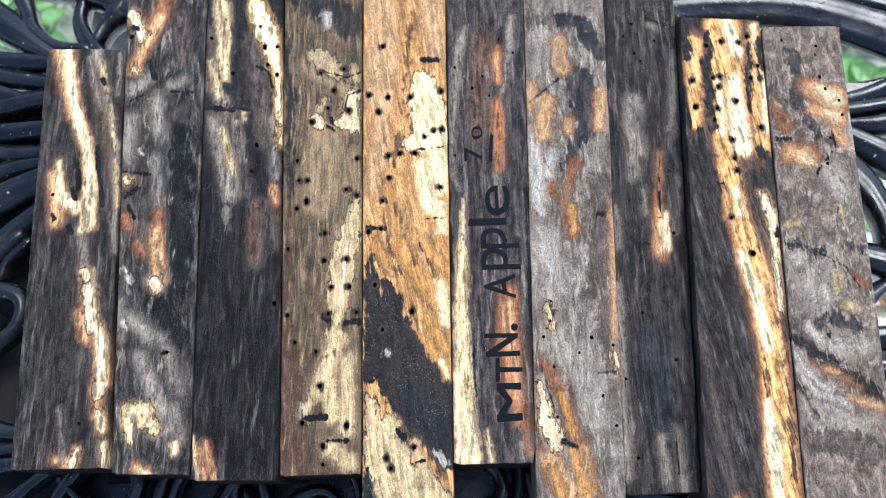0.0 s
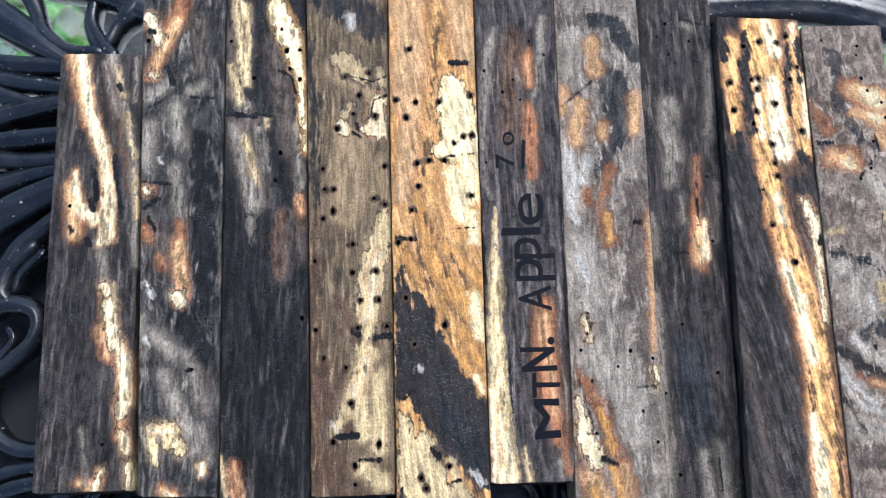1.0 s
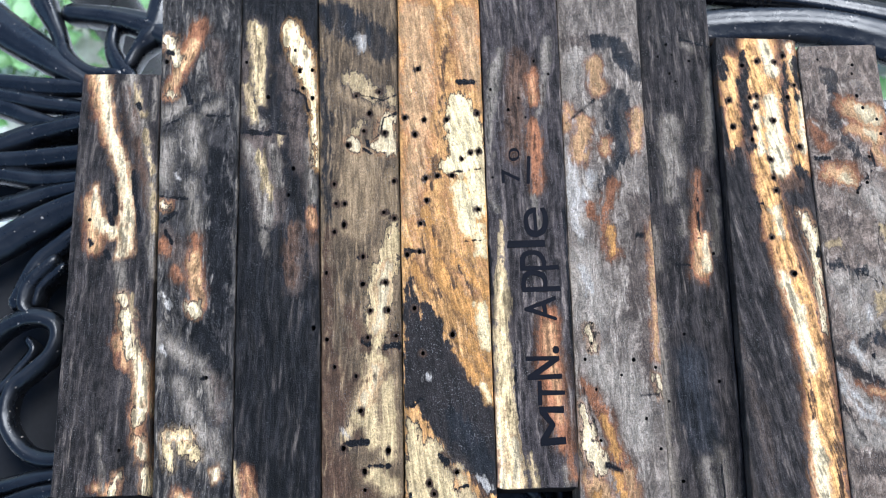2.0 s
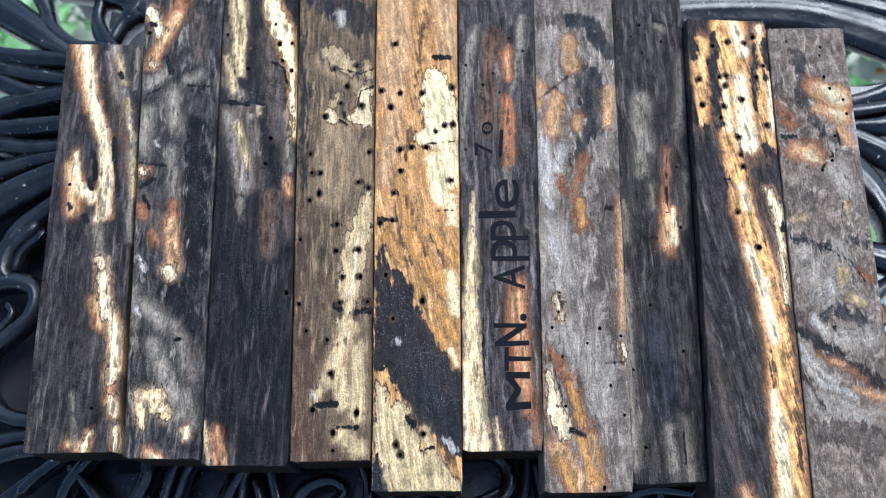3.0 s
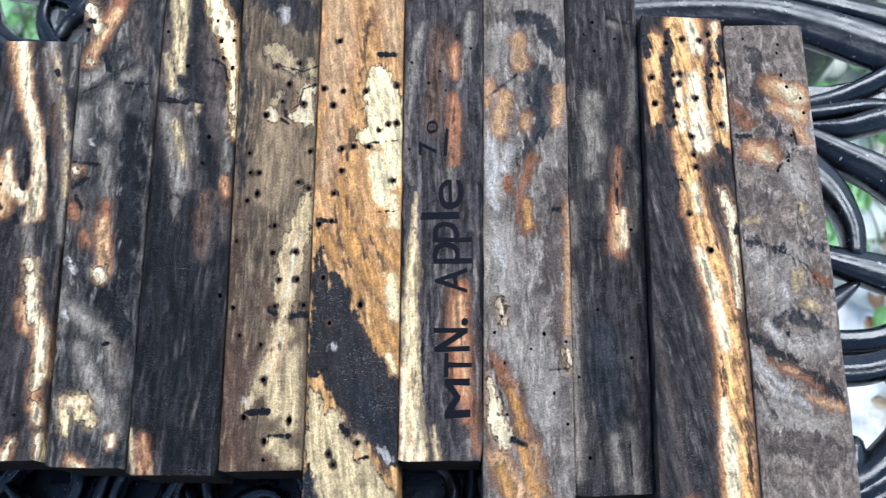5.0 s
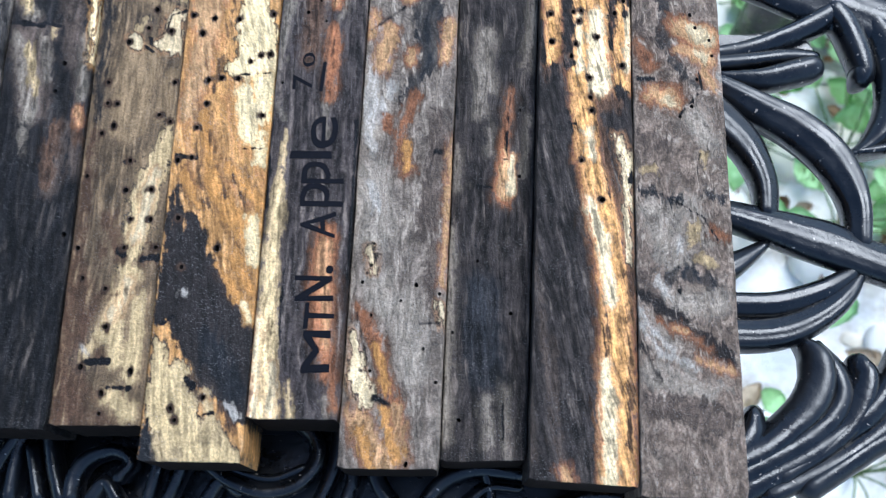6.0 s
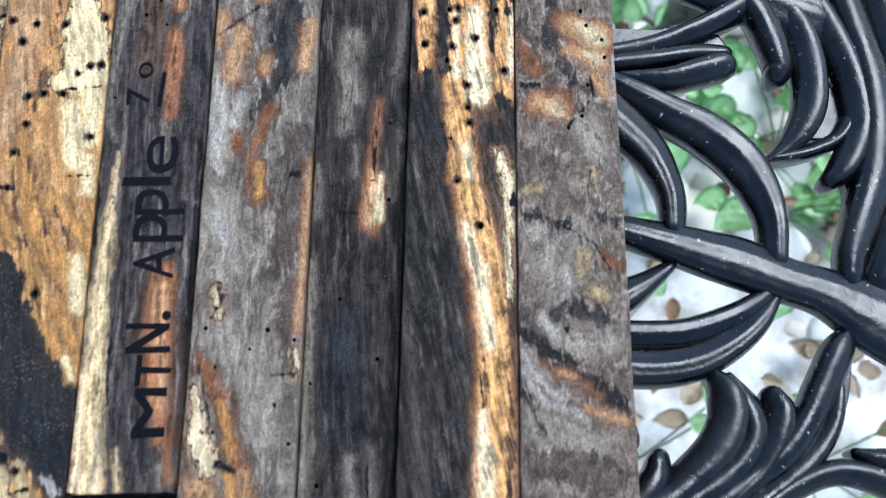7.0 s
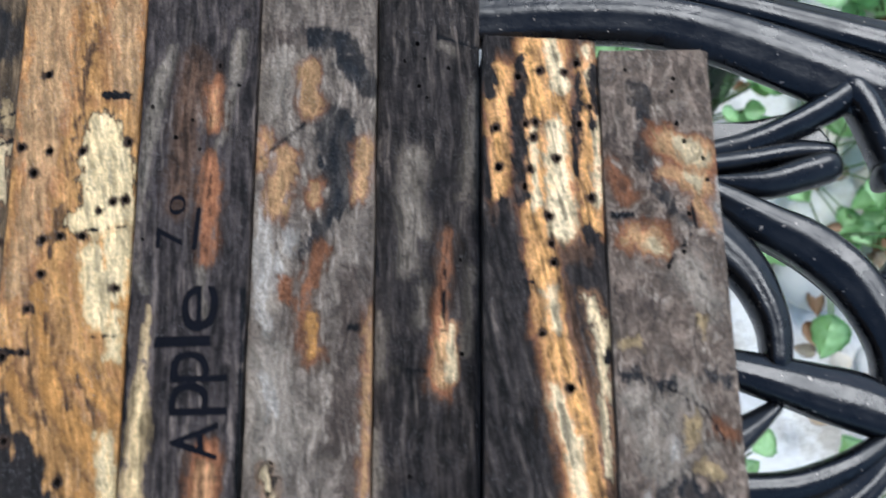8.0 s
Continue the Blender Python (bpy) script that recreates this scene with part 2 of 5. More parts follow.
def black_paint():
    g = Graph("black_cast_iron_paint")
    mm = g.millimetres()
    speck = g.noise(mm, 0.75, 2.0, 0.5)[0]
    grime = g.noise(mm, 0.12, 4.0, 0.6)[0]
    col = g.mix(g.span(grime, 0.35, 0.7, 0.0, 1.0), (0.0025, 0.003, 0.004, 1), (0.007, 0.008, 0.010, 1))
    col = g.mix(g.span(speck, 0.70, 0.76, 0.0, 0.8), col, (0.42, 0.36, 0.30, 1))
    g.put(g.bsdf, "Base Color", col)
    g.put(g.bsdf, "Roughness", g.span(grime, 0.3, 0.7, 0.17, 0.42))
    g.put(g.bsdf, "Specular IOR Level", 0.50)
    rough = g.math("ADD", g.math("MULTIPLY", g.noise(mm, 0.35, 3.0)[0], 1.0), g.math("MULTIPLY", g.noise(mm, 2.2, 2.0)[0], 0.14))
    g.put(g.bsdf, "Normal", g.bump(rough, 0.22, 0.0008))
    return g.mat


PAINT = black_paint()
# Dull black for the added backing sheets, standing in for deep shade.
MATT = plain("shade_black_backing", (0.008, 0.008, 0.009), 0.85)


# ---- mesh helpers ----
def link(name, bm, materials, parent=None, label="", smooth=False):
    me = bpy.data.meshes.new(name)
    bm.to_mesh(me)
    bm.free()
    for m in materials:
        me.materials.append(m)
    if smooth:
        me.polygons.foreach_set("use_smooth", [True] * len(me.polygons))
    ob = new(name, me)
    if parent:
        ob.parent = parent
    if label:
        tagged(ob, label)
    return ob


def part(name, bm, material, parent, label="", smooth=False):
    return link(name, bm, [material], parent, label, smooth)


# ---- the wood blanks ----
FIGURES, CORNERS, HOLES, TOPS = {}, {}, {}, {}

def figure(k, colour, soft, *strokes):
    """One layer of figure in blank k: tapering strokes of x, y, x, y and two half-widths, in millimetres from its middle."""
    FIGURES.setdefault(k, []).append((colour, soft, strokes))

def borers(k, *places):
    HOLES.setdefault(k, []).extend(places)


CORNERS[1], TOPS[1] = [(-124.7, 81.1), (-103.4, 80.4), (-122.0, -31.9), (-99.2, -31.7)], 0.0
CORNERS[1], TOPS[1] = [(-124.7, 81.1), (-102.98, 80.4), (-122.0, -31.9), (-99.21, -31.7)], 0.0
figure(1, "umber", 1.3, (-7.8, 56.4, -2.6, 37.1, 2.5, 2.1), (-6.4, 22.2, -3.3, 7.7, 2.1, 2.3), (3.3, -6.4, 7.9, -24.3, 2, 2.2), (9.2, -30, 10.5, -43.9, 1.9, 1.6), (2.8, -54.5, 5.6, -55.4, 2.1, 1.3), (1.4, 50.8, 9.7, 15.2, 2.2, 1.5))
figure(1, "tan", 0.8, (-9, 55.7, -3.9, 37.1, 1.4, 1.2), (-7.1, 19, -4.8, 6.8, 1.3, 1.6), (3.9, -18.3, 5.4, -24.2, 1.1, 0.8), (1.4, -54.2, 5, -54.8, 0.9, 0.8), (9.3, -35.6, 9.7, -42.6, 0.7, 0.5))
figure(1, "smoke", 0.7, (1.4, 55.4, 4.7, 43.7, 1.7, 1.2), (4.7, 43.7, 9, 26.7, 1.2, 1.2), (9, 26.7, 10.6, 8.8, 1.2, 1.2), (-0.6, 53.3, 4, 38.6, 0.6, 0.8), (9.8, 8.1, 11.3, -2.1, 1, 0.9), (1.6, 4.1, 3.3, -6.4, 1.2, 1.3), (7.8, 54.1, 8.3, 41.8, 0.8, 0.6), (0.7, -42.4, 3, -54.5, 0.4, 0.5))
figure(1, "cream", 0.55, (-6.8, 56.4, -3.9, 40.5, 1.6, 1.4), (-3.9, 40.5, 0.6, 29.2, 1.5, 1.4), (0.9, 29.2, 3.5, 15.4, 1.1, 1.3), (3.2, 15.4, 3.2, 5.9, 1.5, 1.8), (-6, 22.5, -4.3, 13.1, 0.6, 1.3), (-4, 13.1, 0.2, 9.8, 1.6, 1.5), (1.4, 3.5, 3, 5.3, 0.6, 0.7))
figure(1, "cream|", 0.5, (3.7, -7.6, 5.9, -12.5, 0.9, 1.3), (5, -12.2, 6.8, -21.3, 1.3, 1.8), (7.6, -21.4, 9.8, -26, 1.4, 1.7), (9.5, -26, 10.7, -35.7, 1.8, 1.5), (10.2, -35.7, 9.6, -39, 1.2, 0.8), (10.5, -42.6, 11.5, -46.7, 0.7, 0.9), (12.3, -49.9, 13.2, -56.1, 0.7, 0.8), (6, -52.2, 5, -55.6, 0.8, 0.8))
figure(1, "straw", 0.5, (2.6, 52.5, 5, 43.7, 0.6, 0.6), (6.4, 38.5, 9, 26.7, 0.6, 0.6), (9.3, 23.4, 10.8, 10.4, 0.6, 0.6), (5.9, -6.5, 7.9, -24.3, 0.4, 0.4))
figure(1, "cream", 0.5, (2.5, 10.4, 4.1, 6.2, 0.7, 0.7), (9.1, -24.3, 10.4, -32.9, 1.1, 1.1), (10.7, -43.9, 11.4, -46.1, 0.7, 0.7))
figure(1, "black", 0.35, (-1.5, 23.4, 0.2, 15.5, 0.6, 0.6), (-1.6, 15.3, -0.7, 12.7, 0.6, 0.7), (-6.2, 8.4, -5.4, 7.1, 0.6, 0.6), (-1.7, 5.1, -0.6, 3.5, 0.6, 0.9), (3.8, 46.8, 4.5, 45.4, 0.8, 0.6), (6.1, -14, 7.9, -24.3, 0.1, 0.1), (3.9, 26.8, 6.9, 10.5, 0.6, 0.7))
borers(1, (-6.6, 13.9), (5.8, -45.5))
CORNERS[2], TOPS[2] = [(-103.73, 99.5), (-81.52, 99.0), (-97.19, -33.3), (-78.62, -33.8)], 0.5
figure(2, "brown", 1.8, (1.9, 55.6, 3.5, 43, 2.2, 1.9), (-8.5, 1.8, -0, -12.4, 1.8, 2.9), (5.8, -33.3, 8.1, -47.4, 2, 1.6))
figure(2, "coal", 1.6, (4.1, 22.5, 7.1, -21.6, 3, 3.1), (0.7, -21.5, 7.2, -33.3, 2.3, 3.1), (0.8, 37.9, -5.1, 34.6, 2.1, 1.2), (10.2, -58.3, 10, -64.9, 1.3, 1.3))
figure(2, "smoke", 2, (-10.4, 35.1, -5.1, 37.7, 1.8, 1.8), (-9.3, 26.3, -9.6, 14.6, 2, 1.8), (-3.1, 31.8, -0.7, 21, 2.4, 1.8), (-2.1, 14.4, -0.5, 1.5, 1.5, 1.5), (0.9, 36.1, 3.9, 37.4, 1.5, 1.2))
figure(2, "smoke", 1.9, (-6.3, -27.2, 0.1, -33.1, 1.7, 2), (-2.3, -37.3, 5.7, -55.5, 1.7, 2), (3, -33.2, 6.6, -44.6, 1.1, 1.1), (-8.2, -24.2, -7.7, -32.9, 1.1, 1.1), (7, -51.5, 9.5, -58.3, 1.1, 1.1))
figure(2, "ash", 1.4, (-2.7, 31.1, -1.5, 23.3, 1.1, 0.9), (-9.5, 24.6, -9.2, 17.9, 0.8, 0.7), (-9.4, 34.4, -6.8, 36.1, 0.8, 0.8), (0.2, -41.6, 3.8, -51.4, 0.8, 1), (-5, -28.7, -1.4, -31.6, 0.7, 0.8))
figure(2, "rust", 0.9, (-2.7, 61.2, -9.9, 40.7, 2.5, 1.7), (-9.1, -1.4, -7.9, -4.2, 1.2, 1.2), (-4.6, -9.3, -3.7, -11.6, 1, 0.9), (-0.3, -0.8, 0.3, -4.8, 1, 1))
figure(2, "tan", 0.7, (-3.7, 56.5, -9.2, 42.8, 1.6, 1.2), (-0.6, -5, 1.3, -17.9, 1.2, 1.3), (-8.8, 8.8, -9.7, 9.1, 0.9, 0.9), (-1.2, -64.7, 1.9, -66, 0.9, 0.9))
figure(2, "cream|", 0.5, (-11.4, 57.9, -8, 51.2, 1.6, 1.4), (-10, 41, -8.7, 40.3, 0.8, 0.8), (-9.7, 9.5, -8.7, 8.1, 0.6, 0.6), (-0.1, -18.5, 0.9, -20.3, 1.3, 1))
figure(2, "butter|", 0.45, (-4.5, -51.2, 0.7, -50.8, 1.5, 1.6), (-4.6, -52.6, -3.3, -58.3, 1.4, 1.1), (0.8, -52.7, 2.5, -56, 1.5, 1.2), (-1.6, -49.9, -0.7, -54, 1.2, 1.2))
figure(2, "cream", 0.4, (7.9, -59.6, 8.1, -61.4, 0.9, 0.8), (0.2, -65.5, 1.9, -66, 0.7, 0.7), (-3.9, -51.2, 0.7, -51.3, 0.8, 0.8))
figure(2, "pearl", 0.4, (-8, -15.5, -6.4, -18.9, 0.7, 0.7), (-7.2, -29.5, -6.5, -30.9, 0.6, 0.4), (-6.5, 17.5, -5.8, 16.2, 0.4, 0.4))
figure(2, "black", 0.3, (-11, 53.9, -9.7, 53.1, 0.8, 0.6), (-10.8, 11.4, -3.2, 10.2, 0.3, 0.3), (-9.4, 4.2, -5.9, 6.4, 0.6, 0.6), (-5.7, 42.6, -3.8, 38, 0.8, 0.8), (1.1, 34.1, 6.6, 33.5, 0.3, 0.5), (-10.7, 31.4, -6.6, 33.3, 0.3, 0.3), (3.2, -37.2, 4.9, -37, 0.4, 0.3), (-8.5, 1.8, -6.4, -1.8, 0.4, 0.4))
borers(2, (4.3, -37), (-11.1, 50.8))
CORNERS[3], TOPS[3] = [(-81.38, 102.0), (-60.21, 101.5), (-78.38, -35.2), (-57.39, -35.5)], 0.0
figure(3, "brown", 2, (-5.8, 25.4, -1.8, 5.6, 5.1, 3.8), (0.8, 49.4, 5.9, 18.3, 2.5, 2.7), (5.8, 0.6, 4.2, -14.8, 2, 2), (-10.3, 51.6, -9.4, 35.7, 1.6, 1.5), (7.5, 15, 9.4, -10.4, 1.3, 1.2))
figure(3, "smoke", 0.9, (-9.1, 25.1, -4, 13.7, 1.2, 3), (-4, 13.7, -2.9, 4, 2.7, 1.9), (-4.1, 4, -3.6, -5.7, 1, 0.6), (-2, 25.2, 0.1, 13.6, 1.1, 0.9), (-9.7, 35.7, -6, 30.5, 1.2, 1.8), (7.1, 24.9, 8.7, 8.4, 0.9, 0.7))
figure(3, "straw", 0.8, (-7.9, 60.6, -6.2, 46.1, 2.2, 2), (-6.9, 46.1, -5.8, 37.3, 1.9, 1.2), (-5.6, 22, -2.6, 10.4, 0.9, 1), (-9.8, 42.7, -7.4, 32.2, 0.8, 1.1), (-0.1, 26.9, 0.3, 24.8, 0.8, 0.6))
figure(3, "umber", 1, (3.6, 0.6, 3.4, -13.3, 1.8, 1.7), (8.6, 5.2, 9.1, -2.7, 0.9, 0.9))
figure(3, "lemon|", 0.5, (1.6, 60.3, 4.8, 51.1, 1.9, 2.8), (5.4, 51.1, 8.3, 38.6, 2.8, 1.4), (8.3, 38.6, 9.6, 18.2, 1.2, 0.6))
figure(3, "cream", 0.5, (6.3, 49.2, 8.6, 38.6, 1.2, 0.9))
figure(3, "straw", 0.35, (-9, -57.5, -7.9, -62.6, 0.4, 0.7), (-7.9, -62.6, -7.1, -67.6, 0.7, 0.5), (-3.9, -66.7, -3.3, -68.2, 0.4, 0.4))
figure(3, "clay", 0.4, (-5.9, -59.8, -3.9, -67.5, 0.3, 0.5), (8.3, 5.6, 9, 1.7, 0.7, 0.7), (-6.9, -61.3, -5.7, -67.9, 0.3, 0.3))
figure(3, "black", 0.25, (-11.2, 28.9, -3.2, 28, 0.6, 0.8), (-2.9, 28.7, 1.1, 27.8, 0.6, 0.5), (2.7, 40.9, 5.9, 39, 0.3, 0.3), (5.9, 39, 8, 31.7, 0.3, 0.3), (-13.7, 56.3, -12, 48.1, 0.5, 0.5), (2.1, 10.6, 2.8, 9.9, 0.4, 0.4), (8.9, -43.7, 10, -44.3, 0.5, 0.3))
borers(3, (-10.6, 49.7), (-3.8, 38.8), (3.2, 52.8), (4.7, 46.4), (9.1, 46.5), (5.6, 41.1), (9.6, 38), (2.4, 10.2), (10.1, -25.6), (3.5, 17.6))
CORNERS[4], TOPS[4] = [(-59.99, 101.0), (-38.0, 101.5), (-57.21, -34.6), (-37.56, -34.3)], -1.0
figure(4, "slate", 1.4, (-6.8, 64, 6, 53.3, 4.8, 4.4), (-10.5, 49.5, -8.3, 5.3, 1.2, 1))
figure(4, "hide", 1.6, (0.3, 19.8, -0.9, 1.9, 4.5, 4.4), (7.9, 14.6, 6.5, 4.9, 1.5, 2.1), (-3.9, 40.4, 6.2, 34.8, 3.1, 3.4))
figure(4, "umber", 1.4, (-8.5, 0.6, -8.6, -34.1, 1, 1.4), (-8.6, -34.1, -6.9, -67.2, 1.7, 1.9), (-1.8, -21.1, 1.1, -28.6, 2, 1.7), (-2.1, -40, -4.6, -48.4, 1.2, 1.2), (-3.6, -65.4, 7.1, -66.7, 2.4, 1.3), (1.7, -62.1, -3.8, -59.3, 1.3, 1.6), (-6.1, -34.2, -4.6, -67.2, 2, 2.7))
figure(4, "straw|", 0.9, (-1.9, 43.2, 2.8, 39.1, 2.5, 2.5), (7.7, 39, 8.6, 36.5, 1.4, 1.4), (-1.4, 28.2, 0.1, 29.9, 1.5, 1.2), (-3.9, -53.9, -1.3, -48.4, 1.9, 1.4))
figure(4, "butter|", 0.8, (9.4, 2.9, 6.9, -9.2, 0.7, 2.9), (6.9, -7.7, 4.5, -22.8, 3.2, 3.7), (5.3, -21.3, 2.9, -32.7, 2.8, 2))
figure(4, "butter", 0.9, (4.3, -34.5, 0.3, -47.1, 2.2, 2.2), (6.9, -40.2, 7, -56.8, 1.7, 2), (2.3, -45.7, 3.7, -54, 1.9, 1.6), (3, -61, 7.4, -64.8, 1.9, 1.6))
figure(4, "cream|", 0.5, (7.5, 31, 6.6, 23.2, 1.8, 2.3), (3.6, 23.7, 8.4, 22.5, 1.1, 1.4), (-2.2, 24.9, -1.3, 23.2, 1.4, 1.4))
figure(4, "cream", 0.8, (6.6, -10.8, 4.6, -25.8, 1.2, 1.1), (4.1, -36.6, 1.4, -44.3, 0.7, 0.8))
figure(4, "pearl", 0.9, (0.3, 56, 0.7, 52.7, 1.1, 1.1), (-4, -51.1, -3.1, -52.5, 0.5, 0.5))
figure(4, "umber", 0.9, (0, -28.9, 1.7, -30.4, 1.4, 1.5), (6.8, -31.1, 8.9, -30.8, 1.7, 1.4), (-2.3, -27.3, -3, -31.4, 0.8, 0.7), (2.7, -38.7, -0.1, -40.1, 0.7, 0.7), (-0.5, -52.6, -3.9, -53.9, 1.2, 1.2), (-4.1, -45.6, -3.7, -49.8, 0.8, 0.7))
figure(4, "black", 0.22, (-3.1, -54.2, 1.8, -54.1, 0.8, 0.8), (2.2, -59.7, 7.3, -59.7, 0.5, 0.4), (-0.4, -7.5, 1.6, -7.4, 0.6, 0.4), (6.5, -30.9, 9.6, -30.6, 0.8, 1), (1.1, -29.2, 2, -29.8, 1, 0.8), (3.6, 23.7, 3.3, 25.4, 0.2, 0.2), (3.3, 25.4, 5.4, 27, 0.2, 0.2), (5.4, 27, 6.2, 31.4, 0.2, 0.2), (6.2, 31.4, 9.9, 33, 0.2, 0.2), (0.9, 22.8, 2.7, 21.4, 0.3, 0.3), (2, 25.1, 2.1, 23.7, 0.6, 0.6), (-1.6, 39.3, 6.2, 36.9, 0.2, 0.2), (6.2, 36.9, 9.9, 38.5, 0.2, 0.2))
borers(4, (-1.2, 38.5), (5.1, 39.4), (2.4, 33.1), (0.9, 28), (6.5, 27.2), (-6.9, 13), (-6.4, 7.5), (-4.1, 7.4), (-4.3, 1.6), (-6.7, -0.3), (6.1, 4.6), (10.3, 2.9), (0.7, -7.2), (0.6, -14.5), (6.4, -14.3), (2.5, -21.5))
borers(4, (7.1, -21.6), (1.9, -28.4), (9.5, -28.2), (-1, -38), (0.2, -46.5), (6.8, -56.2), (-4, -55.4), (1.1, -61), (1.2, -65.3), (-8.4, -28.6), (-6.3, -35.6), (-9, -11.2), (-3.4, 24), (10.2, 13.2))
CORNERS[5], TOPS[5] = [(-37.8, 103.0), (-15.1, 102.5), (-37.34, -41.8), (-15.82, -41.8)], 0.4
figure(5, "tan", 1.2, (-6, 65.1, -6.1, 31.5, 4.1, 3.9), (7.4, 64.6, 8.5, 44.8, 3.1, 2.5), (-5.4, 28.1, -7.6, 7, 3, 2))
figure(5, "ochre", 1, (0.8, 39.9, -1.7, 13.2, 2.4, 2.1), (-3.2, 10, 2.4, -5.8, 2.3, 3.7), (-6.2, 2.2, -3.3, -8.7, 1.5, 2), (-0.4, 2, 8, -12, 2.9, 3.1))
figure(5, "amber", 0.7, (-4.7, 6.9, 0.2, -11.8, 1, 2), (0.2, -11.8, 8.5, -23.9, 2, 2), (2.4, -5.8, 10.1, -15.1, 1.4, 1.4), (-7.6, -8.6, -3.4, -16.2, 1, 0.7))
figure(5, "umber", 0.4, (1.5, 61.2, 0.8, 39.9, 0.5, 0.5), (0.3, 39.9, -2.9, 13.3, 0.5, 0.6), (-2.5, 2.1, 2.3, -13.4, 0.4, 0.4), (3.8, -8.9, 9, -19.5, 0.4, 0.4), (-6.2, -0.9, -1.3, -16.3, 0.3, 0.4))
figure(5, "lemon|", 0.5, (5.3, 37.6, 5.2, 31.2, 3, 3.9), (6.3, 31.1, 6.7, 19.5, 4.5, 4.5), (2.5, 19.3, 7.5, 19.1, 2.5, 2.4))
figure(5, "lemon", 0.6, (8.2, 15.3, 9.3, 6.5, 2.5, 2), (4.5, 12.7, 6.3, 1.8, 2.1, 2.3), (9.2, 1.8, 9.4, -4.5, 1.2, 1.2), (8.5, -18.8, 9.4, -28.3, 1.1, 1.3))
figure(5, "dark", 0.35, (-8.5, -11.6, -7.4, -37.8, 1, 3), (-5.1, -18.8, -2.2, -38, 2, 5.8), (-1, -29.5, 3.3, -43.7, 3.1, 6.3), (4.7, -38.8, 7.1, -54.6, 3.6, 4.6), (1.9, -46.4, 8.6, -58.9, 4.6, 3.2), (-9.6, -13, -9.6, -42, 0.9, 1.4), (-6.3, -39.9, 3.1, -54.8, 3.3, 3), (3.1, -54.8, 9.1, -62.3, 3, 2.4), (9.5, -43.8, 9.8, -62.6, 1.6, 1.9))
figure(5, "slate", 1.5, (1.9, -46.4, 7.7, -57.3, 2.7, 2.7))
figure(5, "amber", 0.5, (1.5, -29.2, 7.5, -37.6, 0.6, 1.2), (5.5, -26.7, 9.5, -35.4, 1, 1.1))
figure(5, "lemon", 0.4, (8.3, -38.5, 9.8, -42.2, 0.5, 0.7))
figure(5, "butter|", 0.35, (-8.8, -47.2, -6.9, -59.6, 1.1, 3.2), (-4.2, -53.3, -1.6, -68.8, 2.4, 5.5), (-6.9, -62.2, -4.3, -71.6, 3.2, 3.7), (2.6, -66.6, 6.7, -72.3, 3.4, 3.4))
figure(5, "straw", 0.9, (1.7, -57.4, 3.4, -65.1, 0.8, 1.6), (-7.7, -68.7, -3.7, -71.3, 1.2, 1))
figure(5, "umber", 0.5, (-1.6, -54.7, -0.4, -56.8, 0.9, 0.7), (5.6, -61.2, 8.8, -65.2, 1.1, 1.1))
figure(5, "pearl", 0.5, (7.2, -60.5, 8.8, -62.3, 0.5, 0.8), (-5.2, -35.3, -4.3, -36.5, 0.3, 0.4))
figure(5, "black", 0.22, (-8.5, -43.1, -6.8, -41.5, 0.7, 0.4), (5, 43.9, 9, 43.4, 0.8, 0.8), (5.4, -1.6, 10, -1.4, 0.1, 0.1), (3.1, 17.6, 9.6, 18.1, 0.2, 0.2), (-2.6, -54.7, -0.7, -56.6, 0.3, 0.7), (1.1, -62.7, 3.8, -62, 0.5, 0.5), (-9.5, -63.5, -9.5, -72.5, 0.4, 1.3), (-5.6, 4.1, -5.6, 3.5, 0.7, 0.7), (-9.7, -3.6, -5.3, -4, 0.6, 0.6))
figure(5, "slate", 0.5, (-9.5, -64.8, -9, -72.8, 0.5, 1.8))
borers(5, (-5.9, 48.1), (-9.7, 33.7), (-4.5, 32.9), (1.5, 32.7), (-7, 28.7), (-4.4, 16.1), (-1.4, 16.7), (2.5, 16.6), (-4.3, 9.9), (-6, 3.7), (-6.4, -3.9), (-9.9, -4.6), (5.2, 21.2), (7.5, 22.8), (9, 7), (10.7, 34.2))
borers(5, (10.8, 23.2), (1.5, -58.9), (-5.1, -61.3), (-4, -63.7), (-6, -30.2), (-7.9, -18.7), (1.4, -25.7))
CORNERS[6], TOPS[6] = [(-14.9, 102.0), (6.52, 101.5), (-15.58, -32.7), (3.72, -32.7)], 0.0
figure(6, "umber", 2, (-0.2, 45.9, -2.5, 18.3, 3.1, 2.5), (5.7, -37.6, 6.9, -57.2, 2.2, 1.9))
figure(6, "smoke", 0.6, (-4.8, 49.6, -6.8, 42.5, 0.8, 1.4), (-6.8, 42.5, -8.3, 28.6, 1.4, 1.2), (-8.7, 26.9, -9.2, 15.2, 0.9, 0.8), (-9.1, 7, -7.7, 2.1, 0.6, 0.4), (7.8, 52, 7.1, 42.2, 1.1, 1.3), (6.6, 40.4, 4.1, 27.5, 1.1, 0.6), (2, 6.7, 2.8, -2.1, 0.6, 0.4), (5.9, -63.3, 6.5, -66, 1.2, 1.2))
figure(6, "rust", 0.6, (3.6, 42.3, 3.2, 32.6, 1.2, 1.2), (2.9, 25.8, 3.2, 18.2, 1.8, 1.8), (3.2, 18.2, 3.1, 8, 1.5, 1.1), (4, -25.9, 3.6, -37.6, 2.5, 2.8), (3.6, -37.6, 3.8, -48.9, 2.8, 2.2), (4.5, -48.9, 5.5, -57.2, 2.2, 1.4), (6.3, -54.5, 7.5, -65.3, 0.8, 0.8))
